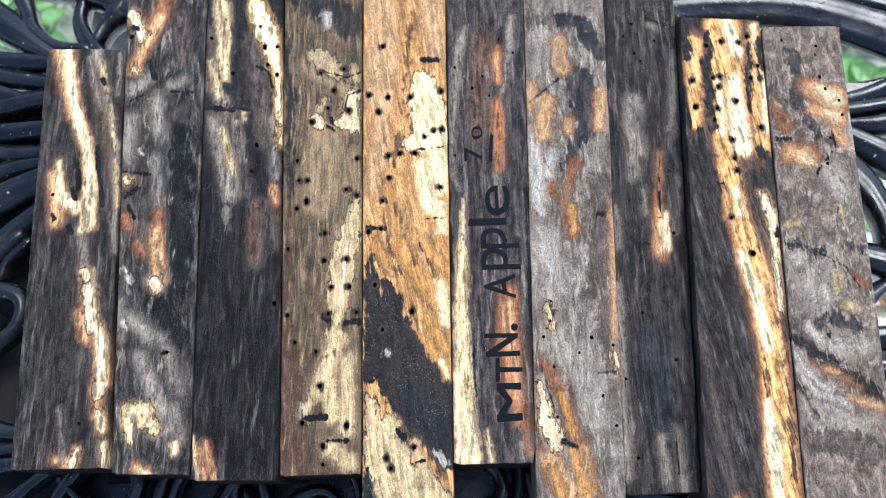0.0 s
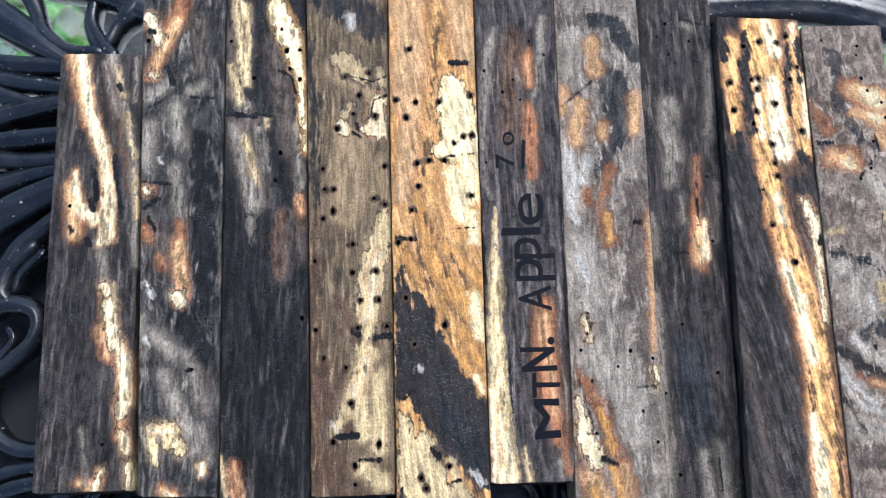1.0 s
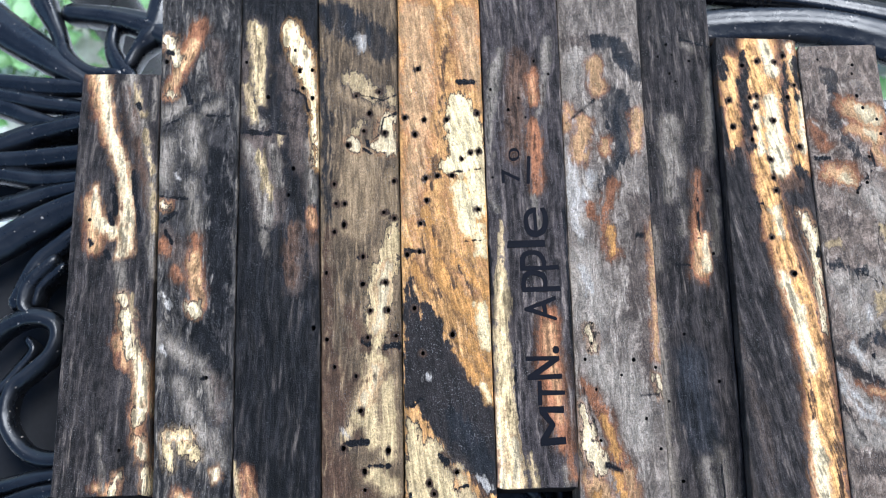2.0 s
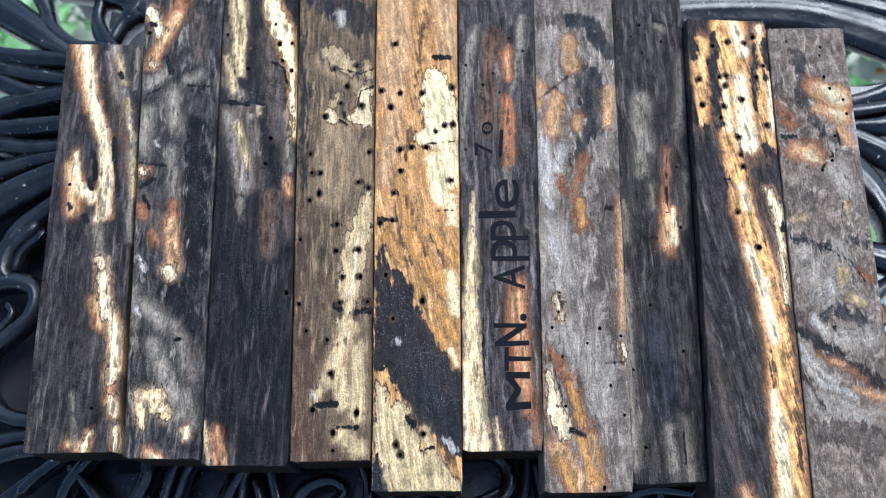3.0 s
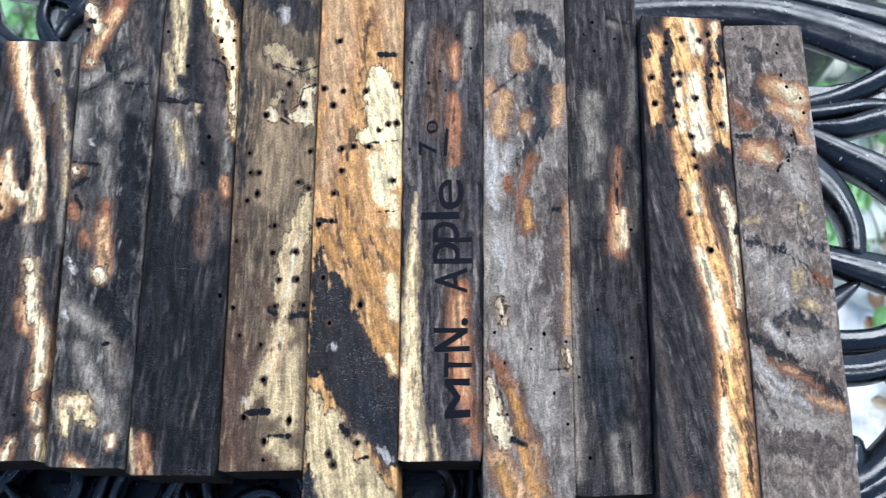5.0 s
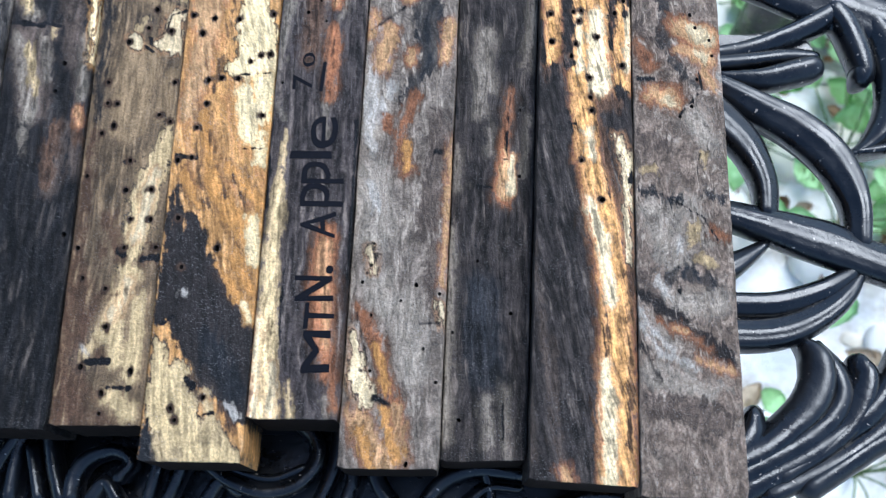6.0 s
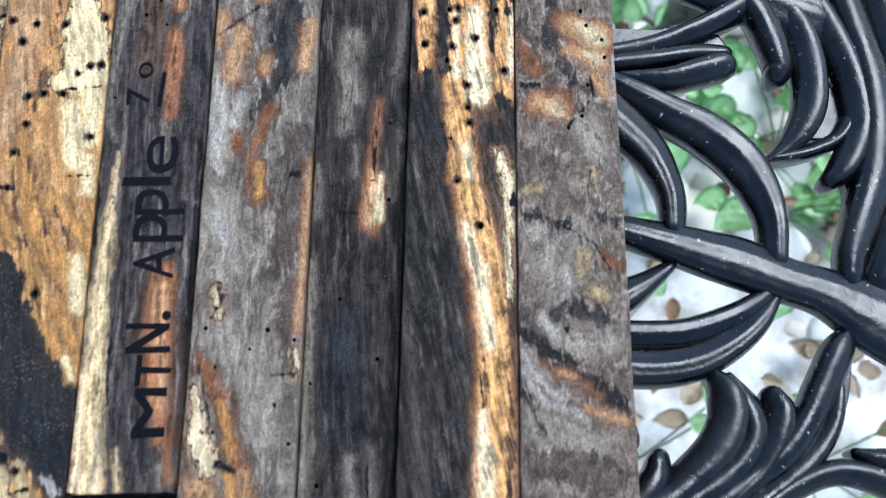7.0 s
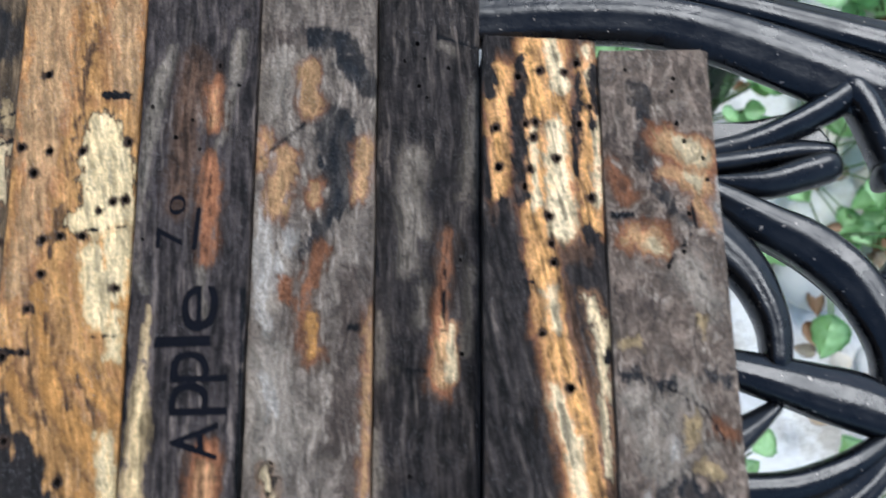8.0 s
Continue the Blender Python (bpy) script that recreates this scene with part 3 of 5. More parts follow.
figure(6, "clay", 0.7, (3.5, 40.5, 3, 33.5, 0.6, 0.6), (3.9, -28.8, 4.2, -40.5, 1.4, 1.4), (4.8, -41.9, 5.1, -51.7, 1.1, 0.8))
figure(6, "straw", 0.35, (-6.7, -0.8, -7.3, -13.6, 0.4, 1.2), (-7.3, -13.6, -7.5, -28.6, 1.3, 1.7), (-7.8, -28.6, -7.4, -45.9, 1.7, 2.1), (-7.4, -45.9, -7.4, -55.6, 2.2, 2.5), (-7.4, -55.6, -6.9, -66.4, 2.7, 3.3), (-2.3, -59.8, -1.4, -66.5, 0.5, 0.7))
figure(6, "cream", 0.5, (-9.1, -45.9, -9.2, -66.4, 0.6, 0.8), (-6.3, -55.7, -5.5, -66.4, 0.4, 0.8))
figure(6, "black", 0.25, (-4.9, -31.6, -4.7, -48.8, 0.2, 0.4), (-4.7, -48.8, -3.8, -55.7, 0.3, 0.2), (-9.8, 2.1, -9.9, -19.6, 0.4, 0.3), (9.5, 1.7, 9.6, -37.7, 0.6, 0.4))
borers(6, (7.9, 41.3), (-7.9, 37.3), (-3.4, 31.1), (-8.4, 11.8), (1.1, 28.7), (4.2, 45.4), (-0.5, 34.5))
CORNERS[7], TOPS[7] = [(6.69, 100.0), (28.91, 100.5), (3.72, -42.4), (24.81, -42.4)], -1.5
figure(7, "ash", 1.8, (-7.6, -4.5, -6.4, -19.6, 3.8, 5.1), (0.8, -37.1, 2.5, -50.9, 4.7, 3.5), (-5.7, -31.3, -4.7, -37, 3.6, 2.8), (-4.2, 55.4, -7.2, 43.1, 3.1, 1.8))
figure(7, "brown", 1.5, (8.3, 9.2, 5.5, -18.4, 2.9, 2.8), (6.7, -22.9, 7, -37.3, 2.2, 1.9), (-7.9, 57.3, -1.7, 57.1, 1.6, 2.2))
figure(7, "pearl", 1, (-8.8, 24.4, -7.9, 12.9, 1.3, 2.1), (-8.2, 12.9, -8, 1.8, 1.9, 1.3), (-4.1, 17.7, -6.2, 8, 1.2, 1.2), (-7.8, -7.5, -6, -13.6, 1.1, 1.1))
figure(7, "slate", 0.8, (7.5, 51.4, 11.1, 46.3, 3.1, 1.8), (4.8, 39.2, 5.6, 25.6, 4, 3), (5.3, 25.6, -0.2, 14.9, 2.4, 1.5), (1.4, 57, 7.5, 55, 2.5, 2.2), (-8.2, -49.3, -4.6, -56.2, 0.5, 1.1))
figure(7, "rust", 0.8, (0.9, 26.8, 0.4, 23.4, 1.4, 1.2), (1.9, 14.9, -0.4, 7.2, 1.2, 1.3), (-1.4, 5, 0.4, -3.5, 1.3, 2), (-9.9, -36.3, -5.1, -43.9, 1, 1.5), (-5.1, -43.9, -2.4, -54.9, 1.5, 1.9), (-2.4, -54.9, -0.4, -64.2, 1.9, 1.5), (-4.6, 9.6, -5.4, 6.4, 0.9, 0.7))
figure(7, "tan", 0.6, (-0.6, 50.6, 0.1, 42.5, 1.4, 1.5), (-4.7, 33.4, -6.2, 23.3, 1.7, 1.9), (-8.4, 37.1, -9, 31.1, 0.9, 0.8), (10, 35.6, 8.9, 25.2, 1.2, 1.3), (0.6, 26.4, 0.5, 24.1, 0.8, 0.7), (10.8, 4.4, 9, -31.6, 0.4, 0.6), (-9, -62.1, -4.8, -70.5, 0.9, 2.1))
figure(7, "tan", 1, (-8.9, -60.3, -3.4, -70.3, 1.6, 3.2), (-0.8, -58.9, 0.6, -69.4, 1.1, 1.1))
figure(7, "amber", 0.7, (-4.7, -45.3, -2.5, -56.2, 0.5, 0.8), (-3.4, -58.8, -0.2, -69.3, 1.1, 1.3), (0.2, 3.1, 0.7, -3.2, 0.6, 0.9), (-7.8, -64, -5.5, -70.5, 0.8, 1.3))
figure(7, "cream|", 0.5, (-9.8, -42.4, -9.2, -52.6, 0.7, 1.9), (-8.8, -52.6, -7.1, -57.2, 2, 1.9), (8.6, -35.9, 9, -40.4, 0.7, 0.7), (-7.1, -22.5, -6.4, -28.4, 0.4, 0.6))
figure(7, "black", 0.7, (-4.9, -56.7, -2.3, -57.8, 0.8, 0.7), (-9.7, -38, -6.8, -49.4, 0.2, 0.2), (4.4, -40.3, 9.1, -40.1, 0.3, 0.3), (-9.2, 32.8, -1.3, 39.4, 0.2, 0.2), (-7.8, -19.6, -5.9, -25.5, 0.2, 0.2), (7, 0.7, 7.9, 0.7, 0.7, 0.7))
borers(7, (-6.4, -22), (-8.7, -31), (-6.5, -38.5), (3.2, -31.5), (-0.1, -35.2), (8.4, -33.5), (5, -45.9), (8.8, -53.1), (1.9, -70.3), (-6.8, -27), (-6.3, -50.8))
CORNERS[8], TOPS[8] = [(29.11, 100.43), (48.96, 100.43), (25.06, -40.64), (43.31, -40.04)], -4.0
figure(8, "slate", 2, (-3.1, -32.4, -2.1, -52.1, 4.2, 4.2))
figure(8, "smoke", 1.7, (-1.8, 32.1, -3.1, 10.5, 2.7, 1.8), (-1.9, 25.3, -0.4, 17, 1.8, 1.2), (10.7, 45.8, 8, 23.4, 1.1, 1.1), (-0.9, 7.2, -1, 0, 0.6, 0.4), (-8.5, 2.6, -8.6, -8.4, 0.7, 0.6), (-9.5, -19, -9.8, -32.3, 1, 1), (-10.1, -32.3, -10.6, -65.4, 0.8, 1.7), (-1.7, -57.6, -1.4, -66.9, 1.1, 1.2), (2, -54.9, 2.5, -68.9, 0.3, 0.7), (5.2, 54.9, 5.9, 53.9, 1.2, 0.9), (8.7, 10.2, 6.7, -5.6, 0.4, 0.4))
figure(8, "rust", 0.7, (4.1, 16.9, 3.2, 7.1, 0.7, 0.7), (2.9, 6.3, 1.5, -2.4, 0.9, 1.2), (1.8, -2.4, 1, -10.9, 1.3, 1.3), (3.1, -10.2, 2.6, -12.4, 1.3, 0.9))
figure(8, "tan", 0.5, (2.7, 1.5, 2.6, -3.2, 0.6, 1.2), (2.7, -2.4, 2.3, -10.1, 1.3, 1.4))
figure(8, "cream", 0.35, (4.1, -0.1, 3.9, -9.4, 0.6, 0.9))
figure(8, "black", 0.3, (4, 15.2, 2.9, 0, 0.1, 0.2), (-3.9, -7.9, -0.3, -8.2, 0.2, 0.1), (3.8, 57.1, 11.4, 54.3, 0.5, 0.3), (2.5, -1.1, 3.4, -1.1, 0.4, 0.3), (-9.6, 17.2, -8.5, 9, 0.6, 0.4), (-4.4, -22.4, -2, -22.7, 0.3, 0.1), (1.7, -58.3, 1.8, -65.6, 0.2, 0.2))
borers(8, (-0.3, 55.7), (-2.9, 52), (1, 52.4), (5.5, 50.3), (-0.2, 46.7), (1.2, 44.2), (6.3, 11.9), (7.1, 11.9), (5.9, -5.3), (-7.7, -61.8), (-3.8, -26.1), (3.6, -38.2), (-9.4, -42.7))
CORNERS[9], TOPS[9] = [(48.54, 85.2), (70.19, 83.6), (43.34, -44.3), (66.03, -45.5)], 0.0
figure(9, "umber", 1.2, (-5.1, 58.6, -6.5, 29.8, 3.7, 2.4), (4.5, 61.8, 2.2, 24.6, 6.8, 5.9), (11.1, 59.8, 9.6, 22.8, 3.7, 2.9), (0.1, 23.1, 1.5, 8.1, 3.8, 4), (1.5, 8.1, 5.3, -23.8, 4, 4.4), (5.3, -23.8, 4.6, -65, 4.4, 4.4))
figure(9, "ochre", 0.5, (-5.5, 57.7, -7, 33.1, 2.5, 1.5), (2.9, 61.9, 2.1, 27.9, 4.6, 5), (11, 58, 9.8, 26, 2.1, 2.1), (0.1, 23.1, 1.1, 8.1, 2.6, 2.9), (1.5, 8.1, 4.4, -7.9, 2.9, 3.4), (4.4, -7.9, 5.7, -25.2, 3.4, 3.3), (6, -25.2, 5.4, -43, 3.3, 3.5), (5.4, -43, 4.3, -65, 3.5, 3.6))
figure(9, "cream", 0.55, (4.4, 63.6, 6, 54.7, 1.4, 1.8), (4.4, 46.1, 4.3, 26.2, 1.8, 2.5), (-0.1, 46.3, -0.1, 31.2, 0.8, 0.9), (11.2, 61.6, 11.5, 54.5, 0.8, 0.8), (1, -2.1, 2.9, -10.8, 1.1, 1.5), (3.5, -10.8, 4.9, -26.6, 1.5, 1.2), (3.3, -39, 3.2, -50.9, 0.9, 1.6), (3.2, -50.9, 2.8, -65.2, 1.6, 1.4), (12.1, 47.6, 11.6, 30.8, 0.8, 0.7), (1.1, 15.1, 1.8, 8.8, 0.9, 0.9))
figure(9, "dark", 0.4, (-8.7, 64.4, -7.2, 53.4, 2.2, 1.2), (-0.9, 60.2, -2.8, 46.4, 1.1, 1.4), (-2.8, 46.4, -2.4, 32.1, 1.4, 1.2), (9.1, 56.4, 7.8, 37.6, 0.8, 0.7), (12.2, 58, 11.5, 45.9, 1.1, 0.8), (-6.3, 31.4, -4.3, 15.3, 1.5, 2), (8.9, 26, 10.9, 21.1, 1.2, 1.3), (-8.9, 43.2, -8.7, 33.1, 0.8, 0.9))
figure(9, "umber", 0.4, (4.2, 17.4, 7.4, -0.5, 0.6, 0.9), (7.4, -0.5, 9.2, -19.6, 0.9, 0.7), (9.2, -19.6, 8.9, -35, 0.7, 0.8), (8.9, -35, 7.2, -56.2, 0.5, 0.7), (4.3, 10.3, 5.7, -0.4, 0.4, 0.6), (3.5, -29.4, 3.4, -37.6, 0.4, 0.5), (2.9, 24.6, 5.3, 21, 0.9, 0.7))
figure(9, "cream|", 0.4, (7.9, 13.9, 9.9, 7.8, 0.7, 1.1), (9.9, 7.8, 9.5, -3.6, 1.1, 0.8), (9.5, -3.6, 9, -16.8, 0.8, 0.6))
figure(9, "brown", 0.9, (-10.6, -24.8, -8.4, -55.9, 0.5, 0.5), (-8.2, -34.6, -6.8, -63.8, 0.4, 0.5), (-13.8, -41.3, -12.8, -59.6, 0.4, 0.5), (-12.9, 0.1, -11.3, -23.4, 0.4, 0.6))
figure(9, "tan", 0.8, (-6.6, -62.3, -5.5, -63.8, 0.9, 0.9))
figure(9, "black", 0.3, (10.6, 4.3, 10.7, 2.4, 0.3, 0.6), (3.8, -1.9, 4.3, -2.2, 0.4, 0.4), (-3, 17.1, -1.8, 16.8, 0.4, 0.3))
borers(9, (-6.7, 46.2), (-6.6, 38.5), (-2, 56.5), (2, 57.6), (-1.2, 46.9), (0.7, 47.2), (-0.9, 38), (-2, 34.7), (6.9, 57.2), (9.2, 58.9), (4.3, 39.9), (11.1, 50), (8.8, 46.6), (9.9, 32.2), (2.1, 28.9), (2.1, 23.7))
borers(9, (2.3, 20.2), (-0.5, 7.5), (3.9, -2.1), (0.1, 44.3))
CORNERS[10], TOPS[10] = [(70.31, 81.2), (91.2, 81.0), (66.17, -47.5), (88.1, -47.5)], 0.3
figure(10, "ash", 2, (-6, -1.9, -2, -11.2, 3.8, 4.9), (0.9, 0.4, 3.7, -7.8, 2.5, 2.9), (-2.8, -23.5, 6, -22.5, 2.8, 2.8), (4.6, 21.2, 6.6, 13.7, 3, 2.5), (-9, -39.4, 2.4, -42.7, 2.1, 1.7))
figure(10, "brown", 1.8, (-7.9, 16.3, -3.3, 15, 2.5, 2.1), (-7, 46.3, -6.4, 35.6, 1.7, 1.7), (-8.3, -45.5, 4, -48.8, 2.7, 3.1), (-9, -17.9, -7.1, -22.3, 2.2, 1.5))
figure(10, "slate", 0.8, (-1.1, 56, -1, 42.2, 1.7, 1.6), (-1, 42.2, 1.3, 34.9, 1.6, 1.3), (1.3, 34.9, 5.2, 29.6, 1.3, 1.1), (-0.4, -16.3, 5.4, -18.3, 1.9, 1.4), (-4.1, -17.7, -3.6, -18.2, 1, 1), (5.6, 2.7, 9.5, 1.5, 1.1, 1.4), (-9.1, 2.9, -1.3, 1, 1.1, 0.8))
figure(10, "rust", 0.8, (-7.8, 41.2, -5.4, 35.3, 1.4, 1.8), (6.1, -6.1, 8.7, -7.9, 1, 0.8), (-6.2, 27.7, -0.9, 26.4, 2.3, 3.5), (2, 46.3, 8.3, 40.8, 3.1, 4.3))
figure(10, "tan", 0.7, (2.8, 45.6, 8, 42.7, 2.2, 3.2), (2.2, 39.8, 8.3, 37.1, 1.4, 2.4), (-5.3, 27.7, -1.9, 26.4, 1.8, 2.6), (7.5, 32.8, 9.4, 29.5, 1.4, 1.3))
figure(10, "cream", 0.8, (5, 45.6, 8.4, 42.2, 1.2, 1.7), (-2.4, 26.2, -1, 24.9, 0.9, 1.1), (5.8, 38.7, 8, 36.8, 0.7, 0.8))
figure(10, "straw", 0.6, (-8.2, 8.3, -5.7, 8.3, 0.9, 1), (2.1, -5.7, 1.1, -10.1, 1.3, 0.9), (4, -13, 5.1, -13.6, 1.4, 1.3), (5.2, 12.5, 5.8, 8.8, 0.9, 0.7))
figure(10, "dark", 1, (-11.6, -21.1, -5.6, -24.7, 1, 1.4), (-5.6, -24.7, 2.2, -30.7, 1.4, 1.5), (2.2, -30.7, 8.4, -35.9, 1.5, 1.7), (-10.8, -33, -8, -39.4, 0.8, 0.8))
figure(10, "pearl", 0.7, (-11.1, -24.7, -8.5, -29, 0.5, 0.7), (-8.5, -29, -4.2, -33.6, 0.7, 0.7), (-10.6, -28.2, -6.8, -34.4, 0.4, 0.5), (-6.8, -34.4, 0.6, -38, 0.5, 0.5), (-1.7, -8.9, -0.9, -11.2, 0.9, 0.8), (11.3, 38.1, 10.7, 28.2, 0.5, 0.5), (-6.8, -17.9, -4.3, -21.3, 0.7, 0.9))
figure(10, "ash", 0.8, (-8.4, -26.7, -3.3, -32.1, 0.6, 1), (-7.8, -36.5, 0.4, -40.8, 0.8, 0.9), (0.4, -40.8, 7.2, -41.9, 0.9, 0.7), (-10.4, -35.2, -8.1, -42.5, 0.5, 0.6))
figure(10, "rust", 0.6, (-7.1, -26.9, -1, -30.2, 0.5, 0.9), (-1, -30.2, 3.2, -33.5, 0.9, 0.5))
figure(10, "tan", 0.5, (0.7, -35.6, 7.8, -38.4, 0.4, 0.7), (-4.1, -28.3, -1.5, -29.5, 0.3, 0.4))
figure(10, "black", 0.3, (-8.2, 31.6, -4.7, 31.6, 0.8, 0.6), (0.7, 21.9, 2.7, 24.4, 0.2, 0.2), (2.7, 24.4, 5.5, 27.6, 0.2, 0.2), (-1.7, -19.7, -2, -20.6, 0.4, 0.4), (5.9, 33.5, 6.5, 28.9, 0.2, 0.2), (-5.7, 2.9, 4.1, -3.2, 0.1, 0.1), (4.1, -3.2, 7, -8.4, 0.1, 0.2), (4.6, 12.5, 3.6, 6.4, 0.1, 0.1))
borers(10, (5.2, 58.2), (4.7, 55.6), (-3.7, 60.2), (5, 49), (6, 45.5), (9.4, 37.9), (5.4, 31.5), (0.8, 21.7), (3.7, 24.4), (9.1, 42.1))
BASES = {1: "dark", 2: "char", 3: "coal", 4: "drab", 5: "honey", 6: "cocoa", 7: "grey", 8: "dark", 9: "dark", 10: "burl"}
LABELS = {
    1: "dark brown spalted wood blank with jagged cream streaks", 2: "charcoal spalted wood blank with a cream patch near its end",
    3: "nearly black wood blank with pale sapwood along its edge", 4: "tan spalted wood blank peppered with borer holes",
    5: "orange and cream wood blank with a black band", 6: "dark brown wood blank with handwritten marker lettering",
    7: "grey mottled wood blank with rust-coloured streaks", 8: "black weathered wood blank with one small orange flame",
    9: "raised wood blank, black with a flowing honey and cream streak", 10: "grey-brown swirled burl wood blank with orange spots",
}
LEANS = {9: -9.0, 5: -8.0}  # degrees by which the grain runs off the blank's length
THICK = 0.0195


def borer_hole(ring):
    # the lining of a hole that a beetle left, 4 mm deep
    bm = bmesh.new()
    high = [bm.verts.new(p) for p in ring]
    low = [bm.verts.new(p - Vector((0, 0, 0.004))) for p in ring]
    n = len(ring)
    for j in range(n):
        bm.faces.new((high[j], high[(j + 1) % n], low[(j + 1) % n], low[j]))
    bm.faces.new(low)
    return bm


def wood_blank(k):
    rng = random.Random(k * 7)
    tl, tr, bl, br = [Vector((x, y)) * 0.001 for x, y in CORNERS[k]]
    mid = (tl + tr + bl + br) / 4
    if 2 <= k <= 8:  # these run on towards the back of the table
        tl, tr = tl + (tl - bl) * 0.09, tr + (tr - br) * 0.09
    top = TOP + TOPS[k] * 0.001
    depth = THICK + TOPS[k] * 0.001
    sides = []
    for a, b, steps in ((bl, br, 14), (br, tr, 60), (tr, tl, 14), (tl, bl, 60)):
        for i in range(steps):
            p = a.lerp(b, i / steps) - mid
            out = Vector(((b - a).y, -(b - a).x)).normalized()
            wear = noise.noise(Vector((p.x * 300, p.y * 90, k * 5.0))) * 0.00016 + noise.noise(Vector((p.x * 1500, p.y * 700, k * 3.0))) * 0.00010
            if i == 0:
                wear -= 0.0004
            sides.append((p, out, wear))
    bm = bmesh.new()
    rings = []
    for inset, z in ((0.00024, depth), (0.00006, depth - 0.0002), (0.0, depth - 0.0007), (0.0, 0.0012), (0.0006, 0.0)):
        rings.append([bm.verts.new((*(p + out * (wear - inset)), z)) for p, out, wear in sides])
    count = len(sides)
    for r0, r1 in zip(rings, rings[1:]):
        for i in range(count):
            bm.faces.new((r1[i], r1[(i + 1) % count], r0[(i + 1) % count], r0[i]))
    bm.faces.new(list(reversed(rings[-1])))
    bm.normal_update()
    # only the ends turned from the sun take the darkened slot
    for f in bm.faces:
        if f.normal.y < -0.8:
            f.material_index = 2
    edges = [bm.edges.get((rings[0][i], rings[0][(i + 1) % count])) for i in range(count)]
    pits, kept = [], []
    for hx, hy in HOLES[k]:
        r = rng.uniform(0.00042, 0.00066) * (0.7 if k in (6, 7, 8, 10) else 1.0)
        v = (hy * 0.001 + mid.y - bl.y) / (tl.y - bl.y)
        left, right = bl.lerp(tl, v).x - mid.x, br.lerp(tr, v).x - mid.x
        hx = 1000 * min(max(hx * 0.001, left + 0.0015), right - 0.0015)
        if any((a - hx) ** 2 + (b - hy) ** 2 < 2.6 for a, b in kept):
            continue
        kept.append((hx, hy))
        long = rng.uniform(1.0, 1.35)
        turn = rng.uniform(0, 6.28)
        ring = []
        for j in range(11):
            a = turn + j / 11 * 2 * math.pi
            rr = r * rng.uniform(0.88, 1.12)
            ring.append(bm.verts.new((hx * 0.001 + math.cos(a) * rr, hy * 0.001 + math.sin(a) * rr * long, depth)))
        es = [bm.edges.new((ring[j], ring[(j + 1) % 11])) for j in range(11)]
        edges += es
        pits.append(ring)
    filled = bmesh.ops.triangle_fill(bm, use_beauty=True, use_dissolve=False, edges=edges)
    for f in filled["geom"]:
        if isinstance(f, bmesh.types.BMFace) and f.normal.z < 0:
            f.normal_flip()
    bm.normal_update()
    layers = list(FIGURES[k])
    if k in (4, 5, 9):
        layers.append(("stain", 0.6, [(x, y, x, y, 1.05, 1.05) for x, y in kept]))
    mat = spalted_wood("spalted_wood", BASES[k], layers, k, LEANS.get(k, 0.0))
    holes = [[v.co.copy() for v in ring] for ring in pits]
    ob = link("wood_blank", bm, [mat, PIT_SHADE, END_SHADE])
    ob.location = (mid.x, mid.y, top - depth)
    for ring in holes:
        part("borer_hole", borer_hole(ring), PIT_SHADE, ob)
    return tagged(ob, LABELS[k], "wood blank", "wood blanks laid side by side")


BLANKS = {k: wood_blank(k) for k in range(1, 11)}
LETTERS = [
    ('M', 0.2, 6.0, -57.4, -48.3),
    ('T', 0.2, 6.7, -47.8, -41.9),
    ('N', -2.2, 5.8, -41.5, -36.2),
    ('A', -2.0, 6.0, -27.0, -20.6),
    ('p', -2.4, 7.4, -19.4, -13.8),
    ('p', -2.5, 7.3, -13.8, -8.5),
    ('l', -5.3, 4.2, -7.7, -5.8),
    ('e', -1.0, 5.4, -5.1, 3.2),
    ('0', -4.0, -1.0, 16.2, 20.0),
    ('7', -6.0, -1.2, 10.1, 14.0),
]
FULL_STOP = (5.2, -34.4)
UNDERLINE = (0.8, 10.0, 1.3, 17.1)


